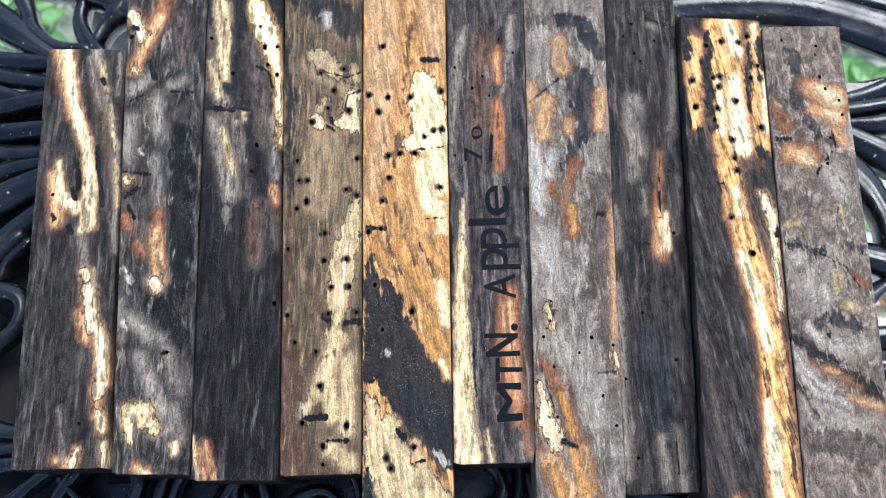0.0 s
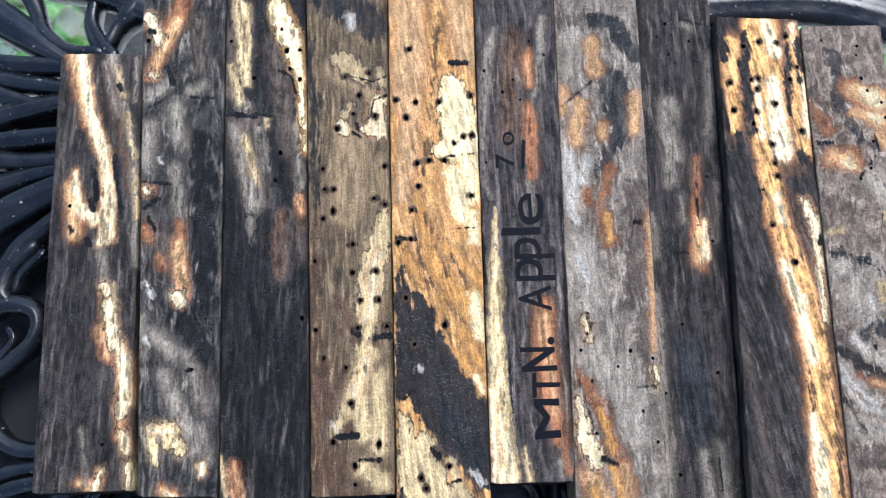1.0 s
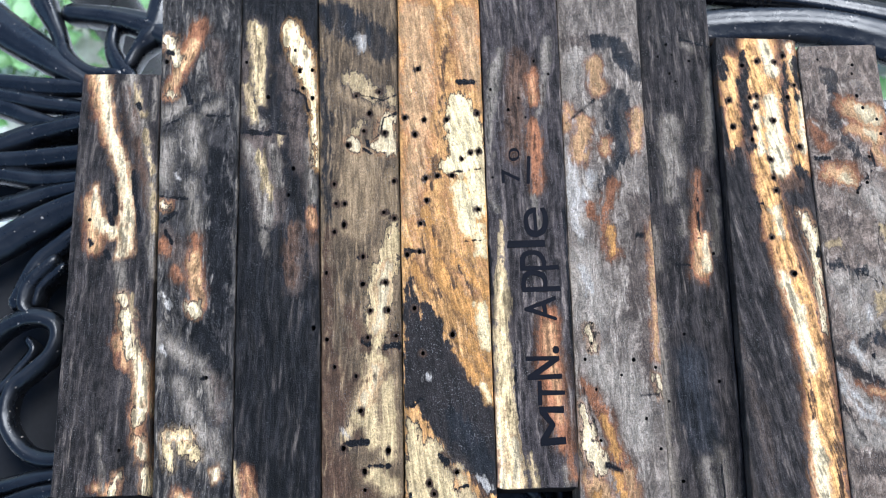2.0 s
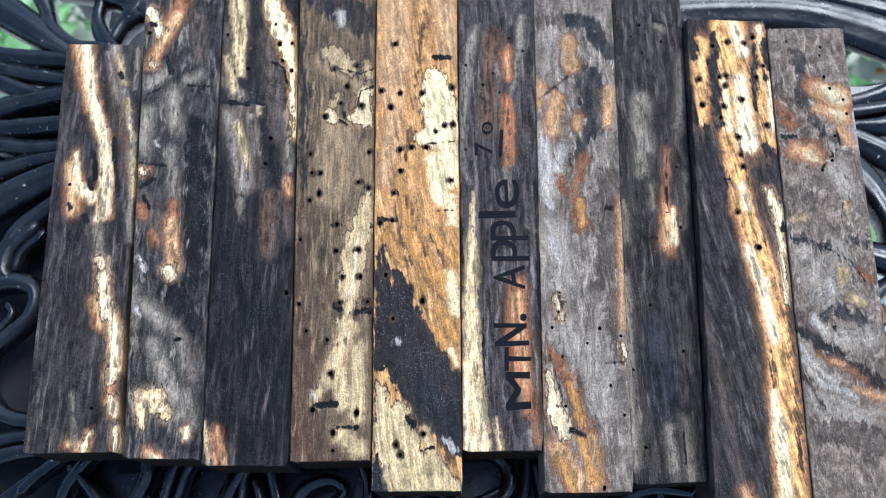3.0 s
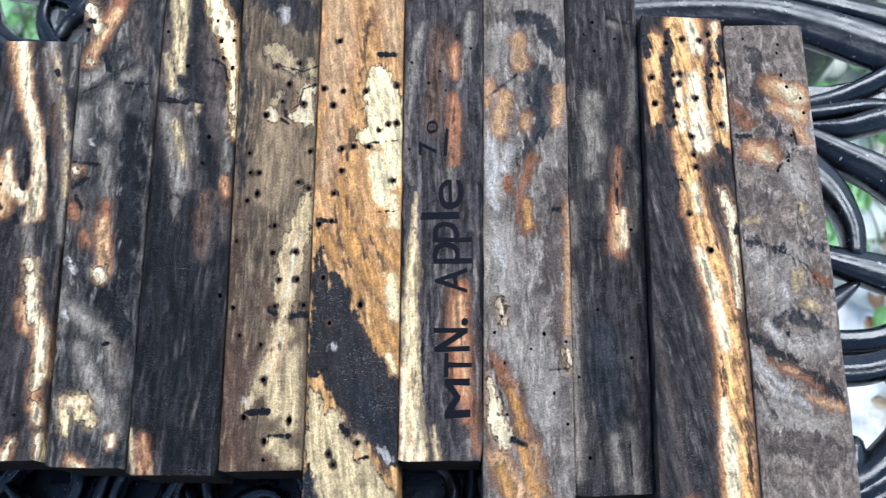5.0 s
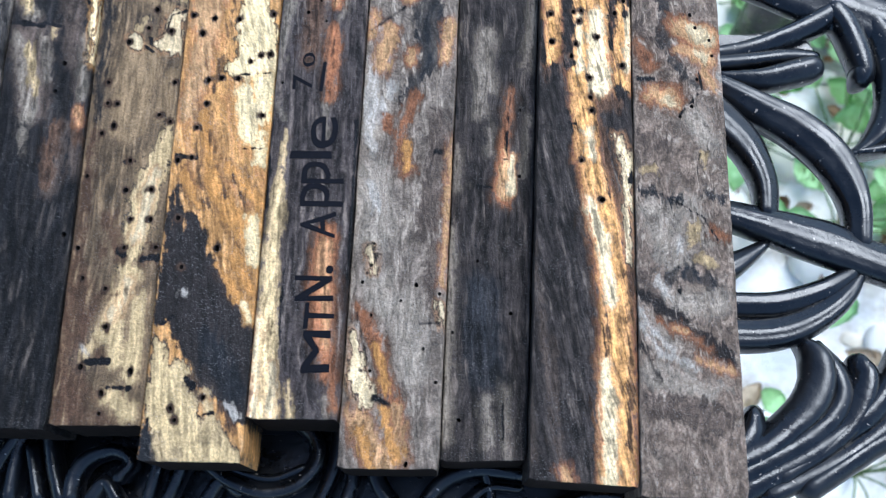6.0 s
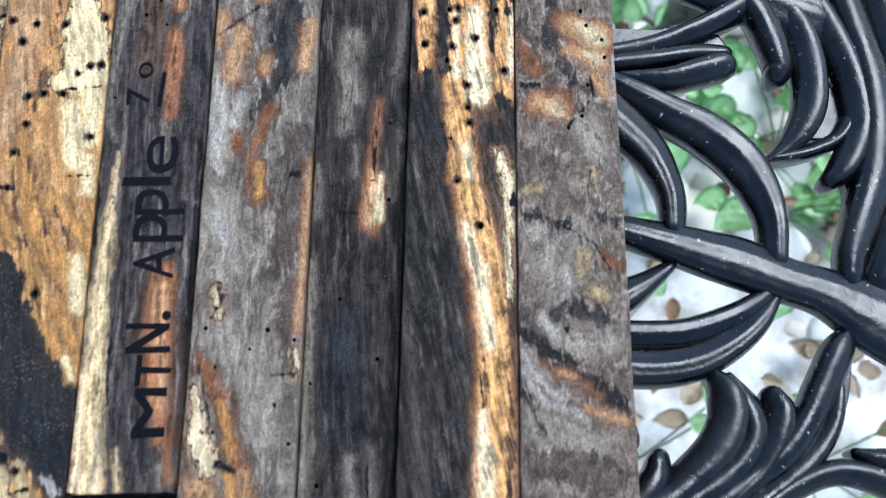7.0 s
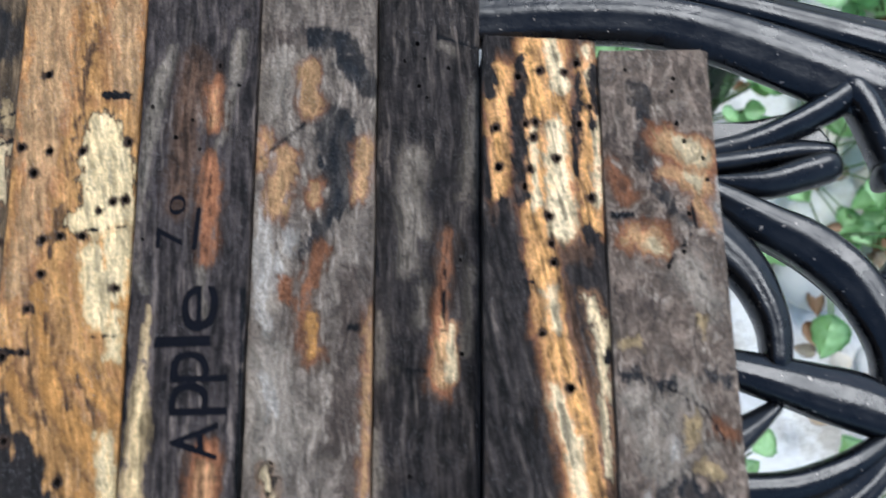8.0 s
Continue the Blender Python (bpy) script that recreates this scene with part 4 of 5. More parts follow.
def ink_letter(char, left, right, low, high, bold=0.045):
    """One marker letter that reads along +y, its top towards -x, in millimetres of its blank."""
    curve = bpy.data.curves.new("letter", "FONT")
    curve.body, curve.size, curve.offset, curve.extrude = char, 1.0, bold, 0.004
    curve.resolution_u = 4
    source = new("letter", curve)
    bpy.context.view_layer.update()
    me = bpy.data.meshes.new_from_object(source)
    bpy.data.objects.remove(source)
    xs, ys = [v.co.x for v in me.vertices], [v.co.y for v in me.vertices]
    x0, x1, y0, y1 = min(xs), max(xs), min(ys), max(ys)
    z = THICK + TOPS[6] * 0.001 + 0.00006
    for v in me.vertices:
        u, w = (v.co.x - x0) / (x1 - x0), (v.co.y - y0) / (y1 - y0)
        u += 0.05 * noise.noise(Vector((u * 2.0, w * 2.0, low)))
        w += 0.05 * noise.noise(Vector((u * 2.0, w * 2.0, low + 7)))
        v.co = ((right + (left - right) * w) * 0.001, (low + (high - low) * u) * 0.001, z + (0.00004 if v.co.z > 0 else -0.00004))
    if bold == 0.0:
        bm = bmesh.new()
        bm.from_mesh(me)
        whole = bm.verts[:] + bm.edges[:] + bm.faces[:]
        for i, (dx, dy) in enumerate(((0.00036, 0.0), (0.0, 0.00036), (0.00036, 0.00036))):
            twin = bmesh.ops.duplicate(bm, geom=whole)["geom"]
            bmesh.ops.translate(bm, verts=[v for v in twin if isinstance(v, bmesh.types.BMVert)], vec=(dx, dy, 0.00002 * (i + 1)))
        bm.to_mesh(me)
        bm.free()
    me.materials.clear()
    me.materials.append(INK)
    me.update()
    ob = new("letter", me)
    ob.parent = BLANKS[6]
    return tagged(ob, "black marker letter " + char if char.isalpha() else "faint black marker digit " + char)


for row in LETTERS:
    ink_letter(*row, bold=0.0 if row[0] in "MN" else 0.008 if row[0] in "TAl" else 0.002)


def ink_bar(name, ax, ay, bx, by, r):
    bm = bmesh.new()
    z = THICK + TOPS[6] * 0.001
    a, b = Vector((ax, ay)), Vector((bx, by))
    way = (b - a).normalized() if (b - a).length > 0 else Vector((0, 1))
    side = Vector((way.y, -way.x))
    ring = []
    for i in range(20):
        t = 2 * math.pi * i / 20
        c = b if math.sin(t) > 0 else a
        p = c + (side * math.cos(t) + way * math.sin(t)) * r * (1 + 0.08 * math.sin(i * 2.3))
        ring.append(bm.verts.new((p.x * 0.001, p.y * 0.001, z + 0.0001)))
    face = bm.faces.new(ring)
    res = bmesh.ops.extrude_face_region(bm, geom=[face])
    bmesh.ops.translate(bm, verts=[v for v in res["geom"] if isinstance(v, bmesh.types.BMVert)], vec=(0, 0, -0.00012))
    bmesh.ops.recalc_face_normals(bm, faces=bm.faces[:])
    part(name, bm, INK, BLANKS[6], "black marker " + name.replace("_", " "))


ink_bar("full_stop", *FULL_STOP, FULL_STOP[0], FULL_STOP[1] + 0.2, 0.85)
ink_bar("underline", *UNDERLINE, 0.45)
IRON = []


def iron(kind, *line):
    """One limb of the casting: x, y and half-width along its line, in millimetres."""
    IRON.append((kind, line))


iron("stem", (89.2, 24.6, 3.3), (94.3, 24.3, 3.7), (105.5, 21.1, 4.8), (114.2, 18.3, 5.7), (121.5, 16, 6.1), (131.2, 11.9, 5.5), (139.7, 8.9, 6), (151.1, 2.6, 8.9), (164, -3.6, 10.5))
iron("scroll", (90.7, 64, 2.4), (100.9, 57.5, 3.7), (108.6, 53, 4.5), (116.1, 48.6, 5.3), (123.3, 41.9, 5.5), (127.6, 33.7, 4.8), (129.3, 25.5, 3.8), (128.7, 16.8, 3.3))
iron("scroll", (90.2, 57.6, 6), (98.2, 49.2, 5.5), (103, 43.1, 4.8), (105.7, 36.7, 4), (106.9, 31.2, 3.5), (106.6, 24.4, 3.1))
iron("finger", (92.3, 68.5, 2.4), (104.8, 70.8, 2.8), (114.7, 74.4, 3), (123.5, 78.6, 3.3), (131, 83.2, 3.6))
iron("finger", (92.2, 66.7, 2.7), (105.9, 68.1, 2.7), (115.6, 69.5, 2.6), (123.5, 69.5, 2))
iron("finger", (97.3, 62.7, 1.6), (108.1, 62, 3), (116.4, 63.8, 3.5), (122.4, 65.5, 3.5))
iron("leaf_lobe", (131.1, 84, 4.7), (133.5, 79.3, 4.4), (135.6, 71.5, 4.1), (136.5, 65.7, 3.5), (135.6, 63.3, 3))
iron("leaf_lobe", (138.1, 84, 3.9), (142.4, 74.6, 4.1), (143.6, 63.9, 4.2), (142.4, 54.9, 4.1), (139, 48.4, 3.4), (134.4, 43.7, 2), (130.1, 40.9, 0.9))
iron("leaf_lobe", (131.5, 41.8, 1.3), (138, 42.8, 1.8), (143.6, 44.5, 1.8), (148.2, 47, 1.9), (151.5, 51.2, 2.1))
iron("leaf_lobe", (146.5, 84, 3.9), (150.5, 73, 4.1), (153.3, 62.3, 4.1), (153.8, 51.9, 4), (151.6, 44.7, 3.7), (148.1, 39, 3.4), (144.7, 36, 2.3))
iron("leaf_lobe", (154.2, 88.7, 4.2), (157.8, 66.8, 4.6), (158.4, 51.9, 5.1), (155.5, 37.6, 5), (150.6, 26.6, 4.6), (147, 18.5, 3.9), (145.5, 12, 3.3))
iron("leaf_lobe", (164.2, 88.7, 5.6), (166.9, 63.7, 6.1), (166.1, 43.1, 5.9), (158.7, 23.7, 5.1), (151.6, 11.9, 3.8))
iron("scroll", (86.6, 5.4, 3.7), (93.7, 8.8, 3.9), (99.6, 12, 2.7), (105, 15.7, 1.5))
iron("scroll", (86.3, 0.8, 3.4), (97.3, -0.1, 3.4), (107.2, 0.3, 3.4), (117.5, 3.4, 3.2), (124.3, 7.1, 2.5), (128.7, 10.5, 1.3))
iron("scroll", (85.8, -6.1, 4.6), (97.9, -7.3, 4.6), (107.8, -6.2, 4.4), (116.9, -2.1, 3.8), (123.8, 3.3, 3), (129.2, 9.9, 1.3))
iron("leaf_lobe", (111.8, -8.5, 1.5), (114.4, -12.9, 3.9), (114.5, -18.6, 4.5), (111.5, -24.4, 4.5), (106, -29.5, 4.2), (99, -34.5, 4), (86.9, -39.8, 3.9))
iron("leaf_lobe", (115.8, -9.5, 1.1), (119.4, -16.3, 2.9), (119.9, -22.3, 3.3), (116.3, -28, 3.5), (109.8, -33, 3.5), (99.8, -38.4, 3.5), (89, -43.2, 3.4))
iron("leaf_lobe", (124.8, -14.3, 2.9), (125.5, -17.6, 3.7), (123.4, -23.5, 3.8), (119.7, -29.2, 3.5), (113.2, -34.2, 3.3), (103.2, -40.2, 3.2))
iron("leaf_lobe", (144.5, 1.2, 1.2), (140.8, -3.9, 3.6), (136.2, -11.8, 3.9), (131.9, -18.9, 3.8), (126.1, -25.9, 3.8), (118.3, -31.5, 3.5), (108.7, -37.5, 3.5), (94.7, -44.4, 3.4))
iron("leaf_lobe", (140.1, -7, 0.6), (138.7, -14.3, 2.1), (135.8, -21.4, 2.7), (130.1, -27.7, 3.1), (122.8, -32.9, 3), (113.9, -38.2, 3), (100.4, -44.5, 3))
iron("leaf_lobe", (153.3, -35.6, 3.5), (142.1, -31, 3.1), (135.1, -30.3, 2.8), (127.6, -32.8, 2.8), (119.9, -37.4, 2.8), (109.8, -43.6, 2.8))
iron("leaf_lobe", (141.1, -26.2, 1.2), (145.6, -28, 2.8), (152.1, -28.9, 3.3))
iron("leaf_lobe", (98.8, -26.8, 2.6), (97.7, -31.1, 3.9), (94.3, -35.5, 4.2), (86.8, -40.9, 4.1))
iron("rim", (32.3, 100.6, 5.2), (52.3, 102, 6.3), (70.1, 102.5, 6.3), (89, 101.1, 6.3), (105.1, 96.3, 6.8), (119.5, 90.1, 7.5), (131.4, 84.8, 7.7), (145.6, 78.7, 7.4))
iron("rim", (53.1, 115, 4.3), (72.2, 112.7, 4.3), (89.9, 109.2, 4.1), (108.7, 104.2, 4.3), (124.8, 99.1, 4.6), (141.8, 93.9, 5.3), (155.4, 88.9, 5.8))
iron("rim", (93.2, 104.2, 1.3), (108.2, 100.2, 1.5), (122.7, 94, 1.5), (135.8, 88.1, 1.5), (148.8, 82, 1.5))
iron("scroll", (-181, 127.5, 6.1), (-162.5, 111.9, 6), (-150.8, 103.5, 5.4), (-141.2, 96.8, 4.2), (-132.7, 91, 2.8))
iron("scroll", (-151.2, 122.2, 4.3), (-144.6, 108.7, 2.6), (-141.5, 100.4, 3.2), (-133.9, 94.6, 2.8), (-124.2, 93.5, 2.4))
iron("scroll", (-141.5, 116.5, 3.2), (-126.9, 113.9, 3.9), (-115.5, 109.9, 4.6), (-106.6, 104.3, 4.2))
iron("scroll", (-127.4, 111.1, 2.1), (-127.8, 104.1, 2.5), (-124.9, 97.4, 3.1), (-120.5, 92, 3.1))
iron("scroll", (-112.1, 118.7, 4.6), (-114, 108.6, 4.6), (-118.8, 102.4, 2.5), (-121.5, 96.5, 2.1))
iron("scroll", (-172.5, 94.1, 2.8), (-160, 92.3, 3.1), (-147.5, 90.5, 3.1), (-129.9, 89.6, 2.6))
iron("scroll", (-172.1, 91.6, 2.4), (-159.4, 88.4, 3.1), (-146.9, 85.5, 3.1), (-129.2, 82.1, 2.6))
iron("scroll", (-171.6, 87.7, 2.4), (-158.9, 84.2, 2.8), (-149.7, 80.4, 2.7), (-138.9, 76.3, 2.4))
iron("scroll", (-168.9, 68.6, 3.4), (-157.4, 72.4, 3.7), (-145.8, 76.3, 3.8), (-128.9, 79.8, 3.1))
iron("scroll", (-168.5, 66.4, 2.7), (-151.5, 66.6, 3), (-141.4, 67.4, 3), (-127.8, 68.5, 2.7))
iron("scroll", (-168.3, 64.6, 2.7), (-156.1, 62.5, 3), (-144, 60.5, 3), (-130.5, 60.9, 2.7))
iron("scroll", (-164.1, 35.6, 4.2), (-153.3, 41.2, 4.6), (-144, 46.9, 4.6), (-129.7, 53.6, 4))
iron("scroll", (-164.5, 50.3, 3), (-151.5, 53.2, 3.3), (-141.8, 56.1, 3.3), (-130.2, 58.5, 3))
iron("scroll", (-147.7, 23.3, 2.6), (-142.8, 34.2, 2.9), (-135.7, 40.7, 2.9), (-129, 46.5, 2.6))
iron("scroll", (-138, 34.9, 2.1), (-143.9, 28.9, 2.4), (-145.6, 22.9, 2.1), (-143.4, 19.9, 1.4))
iron("scroll", (-135.8, 33.1, 1.9), (-141.1, 27.9, 1.9), (-142.5, 23.2, 1.4))
iron("scroll", (-158.4, 7.2, 2.5), (-151.5, 15.5, 2.9), (-143.9, 18.9, 2.9), (-137.3, 17.7, 2.7), (-135, 13.9, 2.4), (-136.6, 8.3, 2.2), (-142, 3, 2.2), (-146.2, -1.1, 2.2), (-147.1, -8.6, 2.2), (-143.8, -15.1, 2.3), (-138.3, -19.4, 2.4), (-131.4, -20.2, 2.4), (-127.2, -17, 2.1))
iron("scroll", (-143.4, 12.3, 1.4), (-141.8, 9.4, 1.6), (-144.5, 5.2, 1.7), (-149.4, -1, 1.9), (-155, -5.6, 1.9))
iron("scroll", (-153.3, -28.7, 2.4), (-144.4, -26.8, 2.4), (-135.5, -24.7, 2.3), (-126.5, -23.7, 2.1))
iron("scroll", (-152.6, -33.7, 2.1), (-143.8, -31.5, 2.3), (-135, -29, 2.3), (-126, -28.2, 2.1))
iron("scroll", (-132.3, -38.4, 2), (-128.4, -34.5, 2), (-122.3, -29.8, 1.9), (-117.6, -25.8, 1.8))
iron("scroll", (-120, -33, 1.5), (-116.4, -36.2, 1.8), (-111.5, -41.7, 2), (-106.6, -47.3, 2))
iron("scroll", (-117.7, -27.4, 2.4), (-123.7, -31.2, 2.1), (-131.7, -37.2, 2.1), (-139.8, -43.2, 2.1), (-146.6, -48, 2.1))
iron("scroll", (-114.5, -28.9, 2.4), (-118.5, -34, 2.3), (-121.2, -39.1, 2.1), (-122.3, -46.2, 2.1))
iron("scroll", (-99.5, -27.6, 2.1), (-99.1, -35, 2.1), (-101.3, -40.8, 2.1), (-104, -47.2, 2.1))
iron("scroll", (-90.4, -27.8, 1.8), (-92.6, -33.6, 1.9), (-94, -39.4, 1.8), (-95.4, -47.3, 1.8))
iron("scroll", (-84.3, -27.9, 1.8), (-88.4, -33.7, 1.4), (-90.2, -39.5, 1.3), (-92.1, -47.3, 1.3))
iron("scroll", (-72.2, -28, 2.4), (-74.6, -33.9, 2.4), (-77.3, -39.7, 2.4), (-80.3, -47.5, 2.4))
iron("scroll", (-70.6, -29.5, 1.5), (-72.9, -34.6, 1.6), (-73.5, -39.7, 1.6), (-73.8, -47.6, 1.6))
iron("scroll", (-66.8, -28.1, 1.8), (-66.2, -34, 1.8), (-64.9, -39.8, 1.8), (-62.1, -47.7, 1.8))
iron("scroll", (-70, -36.9, 1.5), (-68.6, -41.2, 1.5), (-66.8, -47.6, 1.5))
iron("scroll", (-59.7, -47.7, 2.1), (-59.3, -42.8, 2.1), (-56.5, -38.8, 2.1), (-50.9, -37.1, 1.8), (-47.1, -39.4, 1.5), (-49.3, -42.9, 1.8))
iron("scroll", (-43.6, -29.9, 1.8), (-41.2, -35.1, 1.8), (-40.4, -40.2, 1.6), (-41.8, -48, 1.6))
iron("scroll", (-55, -47.8, 1.8), (-52.2, -44.3, 1.8), (-49.1, -47.9, 1.8))
iron("scroll", (-31.6, -37.4, 1.8), (-27.9, -40.3, 1.9), (-22.7, -43.5, 2.1), (-15.4, -45.6, 2.2), (-8.1, -44, 2.2), (-3.8, -39.2, 2.1), (-4.1, -34.1, 1.9), (-7.7, -30.4, 1.8))
iron("scroll", (-26.4, -39.6, 1.2), (-19.8, -42.1, 1.2), (-13.2, -43.1, 1.3), (-6.5, -40.6, 1.3))
iron("scroll", (-34.5, -40.2, 1.5), (-36, -44.5, 1.5), (-37.4, -48, 1.5))
iron("scroll", (-28.6, -48.1, 1.8), (-25.4, -43.5, 1.8), (-21.3, -46.1, 1.5))
iron("scroll", (-3.1, -48.5, 1.7), (0.1, -40.7, 1.8), (1.2, -33.5, 1.8), (-0.1, -27.6, 1.8))
iron("scroll", (3.4, -48.5, 1.8), (4.9, -42.2, 1.5), (3.8, -33.5, 1.8))
iron("scroll", (9.8, -38, 2.1), (11, -43.7, 2.1), (15, -48.7, 2))
iron("scroll", (20.8, -48.8, 2), (25.6, -43.2, 2), (33.1, -40.4, 2), (43.3, -41.3, 1.8))
iron("scroll", (29.5, -48.9, 1.7), (35.8, -44, 1.5), (43, -44.1, 1.4))
iron("scroll", (34, -38.3, 1.8), (35.9, -42.6, 1.5), (36.8, -49, 1.4))
iron("scroll", (51.2, -49.1, 2), (57.4, -45.7, 2), (67.5, -45.9, 2), (75.6, -49.5, 2))


WEBS = []
WEBS.append([(135.7, 93.1), (143.0, 82.5), (147.0, 70.6), (148.0, 61.4), (152.8, 58.3), (155.3, 52.3), (155.1, 42.1), (152.4, 25.2), (155.2, 22.4), (162.7, 34.8), (175.6, 46.2), (177.0, 84.7), (159.1, 99.7)])
WEBS.append([(88.1, 77.3), (106.3, 77.2), (118.4, 78.7), (124.2, 73.9), (125.0, 68.5), (117.8, 65.9), (105.2, 64.0), (92.9, 65.6)])
WEBS.append([(88.8, 65.7), (98.0, 61.1), (109.9, 55.7), (122.9, 49.7), (129.8, 40.2), (132.2, 29.6), (130.6, 20.0), (127.3, 25.5), (122.6, 35.3), (115.4, 43.2), (105.3, 49.9), (89.5, 56.6)])
WEBS.append([(114.0, -12.1), (118.2, -13.3), (121.6, -20.7), (123.1, -25.5), (130.7, -22.1), (137.6, -12.5), (143.9, -4.4), (141.4, -16.2), (133.7, -26.9), (120.5, -34.8), (104.3, -40.2), (90.1, -39.9), (100.0, -35.0), (111.7, -27.1), (115.7, -19.4)])
WEBS.append([(83.4, 3.5), (100.8, 0.4), (113.7, 2.2), (124.4, 6.8), (132.7, 11.3), (127.8, 5.7), (119.6, -1.2), (110.3, -5.8), (100.1, -7.1), (82.9, -4.8)])


# ---- the cast garden table under the wood ----
def spline(pts, steps=7):
    pts = [Vector(p) for p in pts]
    ends = [pts[0] * 2 - pts[1], *pts, pts[-1] * 2 - pts[-2]]
    out = []
    for a, b, c, d in zip(ends, ends[1:], ends[2:], ends[3:]):
        for i in range(steps):
            t = i / steps
            out.append(0.5 * (2 * b + (c - a) * t + (2 * a - 5 * b + 4 * c - d) * t * t + (3 * b - a - 3 * c + d) * t ** 3))
    return out + [pts[-1]]


def strand(pts, z, tall, seed=0, flutes=0):
    """A deep casting with a crowned, fluted top, swept along pts of x, y and half-width, in millimetres."""
    line = spline(pts)
    bm = bmesh.new()
    rings = []
    n = 32
    tilt = 1 if int(seed) % 2 else -1
    count = len(line)
    seq = [(0, k) for k in (0.0, 0.45, 0.8)] + [(i, 1.0) for i in range(count)] + [(count - 1, k) for k in (0.8, 0.45, 0.0)]
    for pos, (i, k) in enumerate(seq):
        p = line[i]
        ahead = (line[min(i + 1, count - 1)] - line[max(i - 1, 0)]).to_2d().normalized()
        side = Vector((-ahead.y, ahead.x))
        w = max(p.z, 0.6)
        push = w * math.sqrt(1 - k * k) * (-1 if pos < 3 else 1) if k < 1.0 else 0.0
        c = p.to_2d() + ahead * push
        h = min(tall, w * 0.9 + 0.8)
        wob = 0.35 * noise.noise(Vector((c.x * 0.06, c.y * 0.06, seed)))
        groove = 0.055 * min(1.0, max(0.0, (w - 1.6) / 2.2))
        ring = []
        for j in range(n):
            a = 2 * math.pi * j / n
            sx, sz = math.cos(a), math.sin(a)
            q = c + side * (sx * w * max(k, 0.02) * (1.0 if sz >= 0 else 1.0 - 0.12 * -sz))
            if sz < 0:
                rise = 6.5 * sz
            else:
                rise = h * (sz ** 0.95) * (1.0 + 0.22 * sx * tilt)
                if flutes:
                    rise -= h * groove * (1.0 + math.cos(math.pi * (flutes + 1) * sx + 0.35 * tilt + (math.pi if flutes % 2 == 0 else 0.0))) * (1.0 - sx * sx)
            ring.append(bm.verts.new((q.x * 0.001, q.y * 0.001, TOP + (z + wob + rise * max(k, 0.02)) * 0.001)))
        rings.append(ring)
    for r0, r1 in zip(rings, rings[1:]):
        for j in range(n):
            bm.faces.new((r0[j], r0[(j + 1) % n], r1[(j + 1) % n], r1[j]))
    bm.faces.new(rings[0])
    bm.faces.new(list(reversed(rings[-1])))
    bmesh.ops.recalc_face_normals(bm, faces=bm.faces[:])
    return bm


TABLE = tagged(new("garden_table"), "black painted cast-iron table top with scrolling acanthus leaves", "garden table")
FLUTES = {"stem": 3, "rim": 2, "scroll": 2, "leaf_lobe": 0, "finger": 0}
for i, (kind, pts) in enumerate(IRON):
    tall = {"stem": 5.0, "rim": 5.0, "leaf_lobe": 4.8, "ridge": 3.0, "finger": 4.2}.get(kind, 4.4)
    z = {"ridge": -22.6, "leaf_lobe": -25.0, "rim": -24.6}.get(kind, -24.6) - 0.15 * (i % 5)
    part(kind, strand(pts, z, min(tall, -20.6 - z), i, FLUTES.get(kind, 1)), PAINT, TABLE, smooth=True)


def web_plate(points, z, thick):
    """A flat sheet low in the casting, with a wavy rounded edge."""
    ring = spline([(x, y, 0) for x, y in points + points[:1]], 8)[:-1]
    bm = bmesh.new()
    rows = []
    for inset, dz in ((0.0, -thick), (0.0, -0.8), (1.0, 0.0)):
        mid = sum(ring, Vector()) / len(ring)
        rows.append([bm.verts.new(((p.x - (p - mid).normalized().x * inset) * 0.001, (p.y - (p - mid).normalized().y * inset) * 0.001, TOP + (z + dz) * 0.001)) for p in ring])
    n = len(ring)
    for r0, r1 in zip(rows, rows[1:]):
        for i in range(n):
            bm.faces.new((r0[i], r0[(i + 1) % n], r1[(i + 1) % n], r1[i]))
    bm.faces.new(rows[-1])
    bm.faces.new(list(reversed(rows[0])))
    bmesh.ops.recalc_face_normals(bm, faces=bm.faces[:])
    return bm


# Black sheets added behind the scrolls to darken the gaps between them.
part("web_plate", web_plate([(-112, 76), (-125, 80), (-150, 79), (-152, 70), (-163, 68), (-168, 60), (-152, 52), (-158, 44), (-172, 40), (-170, 0), (-160, -40), (-172, -90), (-112, -88)], -37.0, 4.0), MATT, TABLE)
part("web_plate", web_plate([(-120, -20), (-122, -90), (-40, -92), (30, -90), (66, -78), (70, -50), (62, -20), (0, -14), (-60, -16)], -33.0, 4.0), PAINT, TABLE)
# Unseen sheet added under the wood to block light in its gaps.
part("web_plate", web_plate([(-110, -34), (-60, -32), (0, -32), (60, -34), (72, -28), (76, 30), (76, 74), (40, 100), (30, 116), (-40, 118), (-100, 112), (-114, 72), (-113, 30)], -31.0, 4.0), MATT, TABLE)
for points in WEBS:
    part("leaf_web", web_plate(points, -25.6, 3.0), PAINT, TABLE)
part("leaf_web", web_plate([(140.6, 84.6), (145.4, 73.6), (146.4, 62.9), (144.3, 53.9), (140.2, 47.8), (149.7, 46.6), (147.5, 39.5), (149.3, 33.8), (146.1, 18.9), (151.0, 13.5), (164.5, 24.0), (172.3, 52.2), (175.0, 82.8)], -26.2, 4.0), PAINT, TABLE)
for y in (-22, 25, 66):
    part("cross_bar", strand([(-118, y, 5), (-60, y + 2, 5), (0, y, 5), (50, y - 2, 5), (90, y, 5)], -24.2, 3.6, y), PAINT, TABLE, smooth=True)
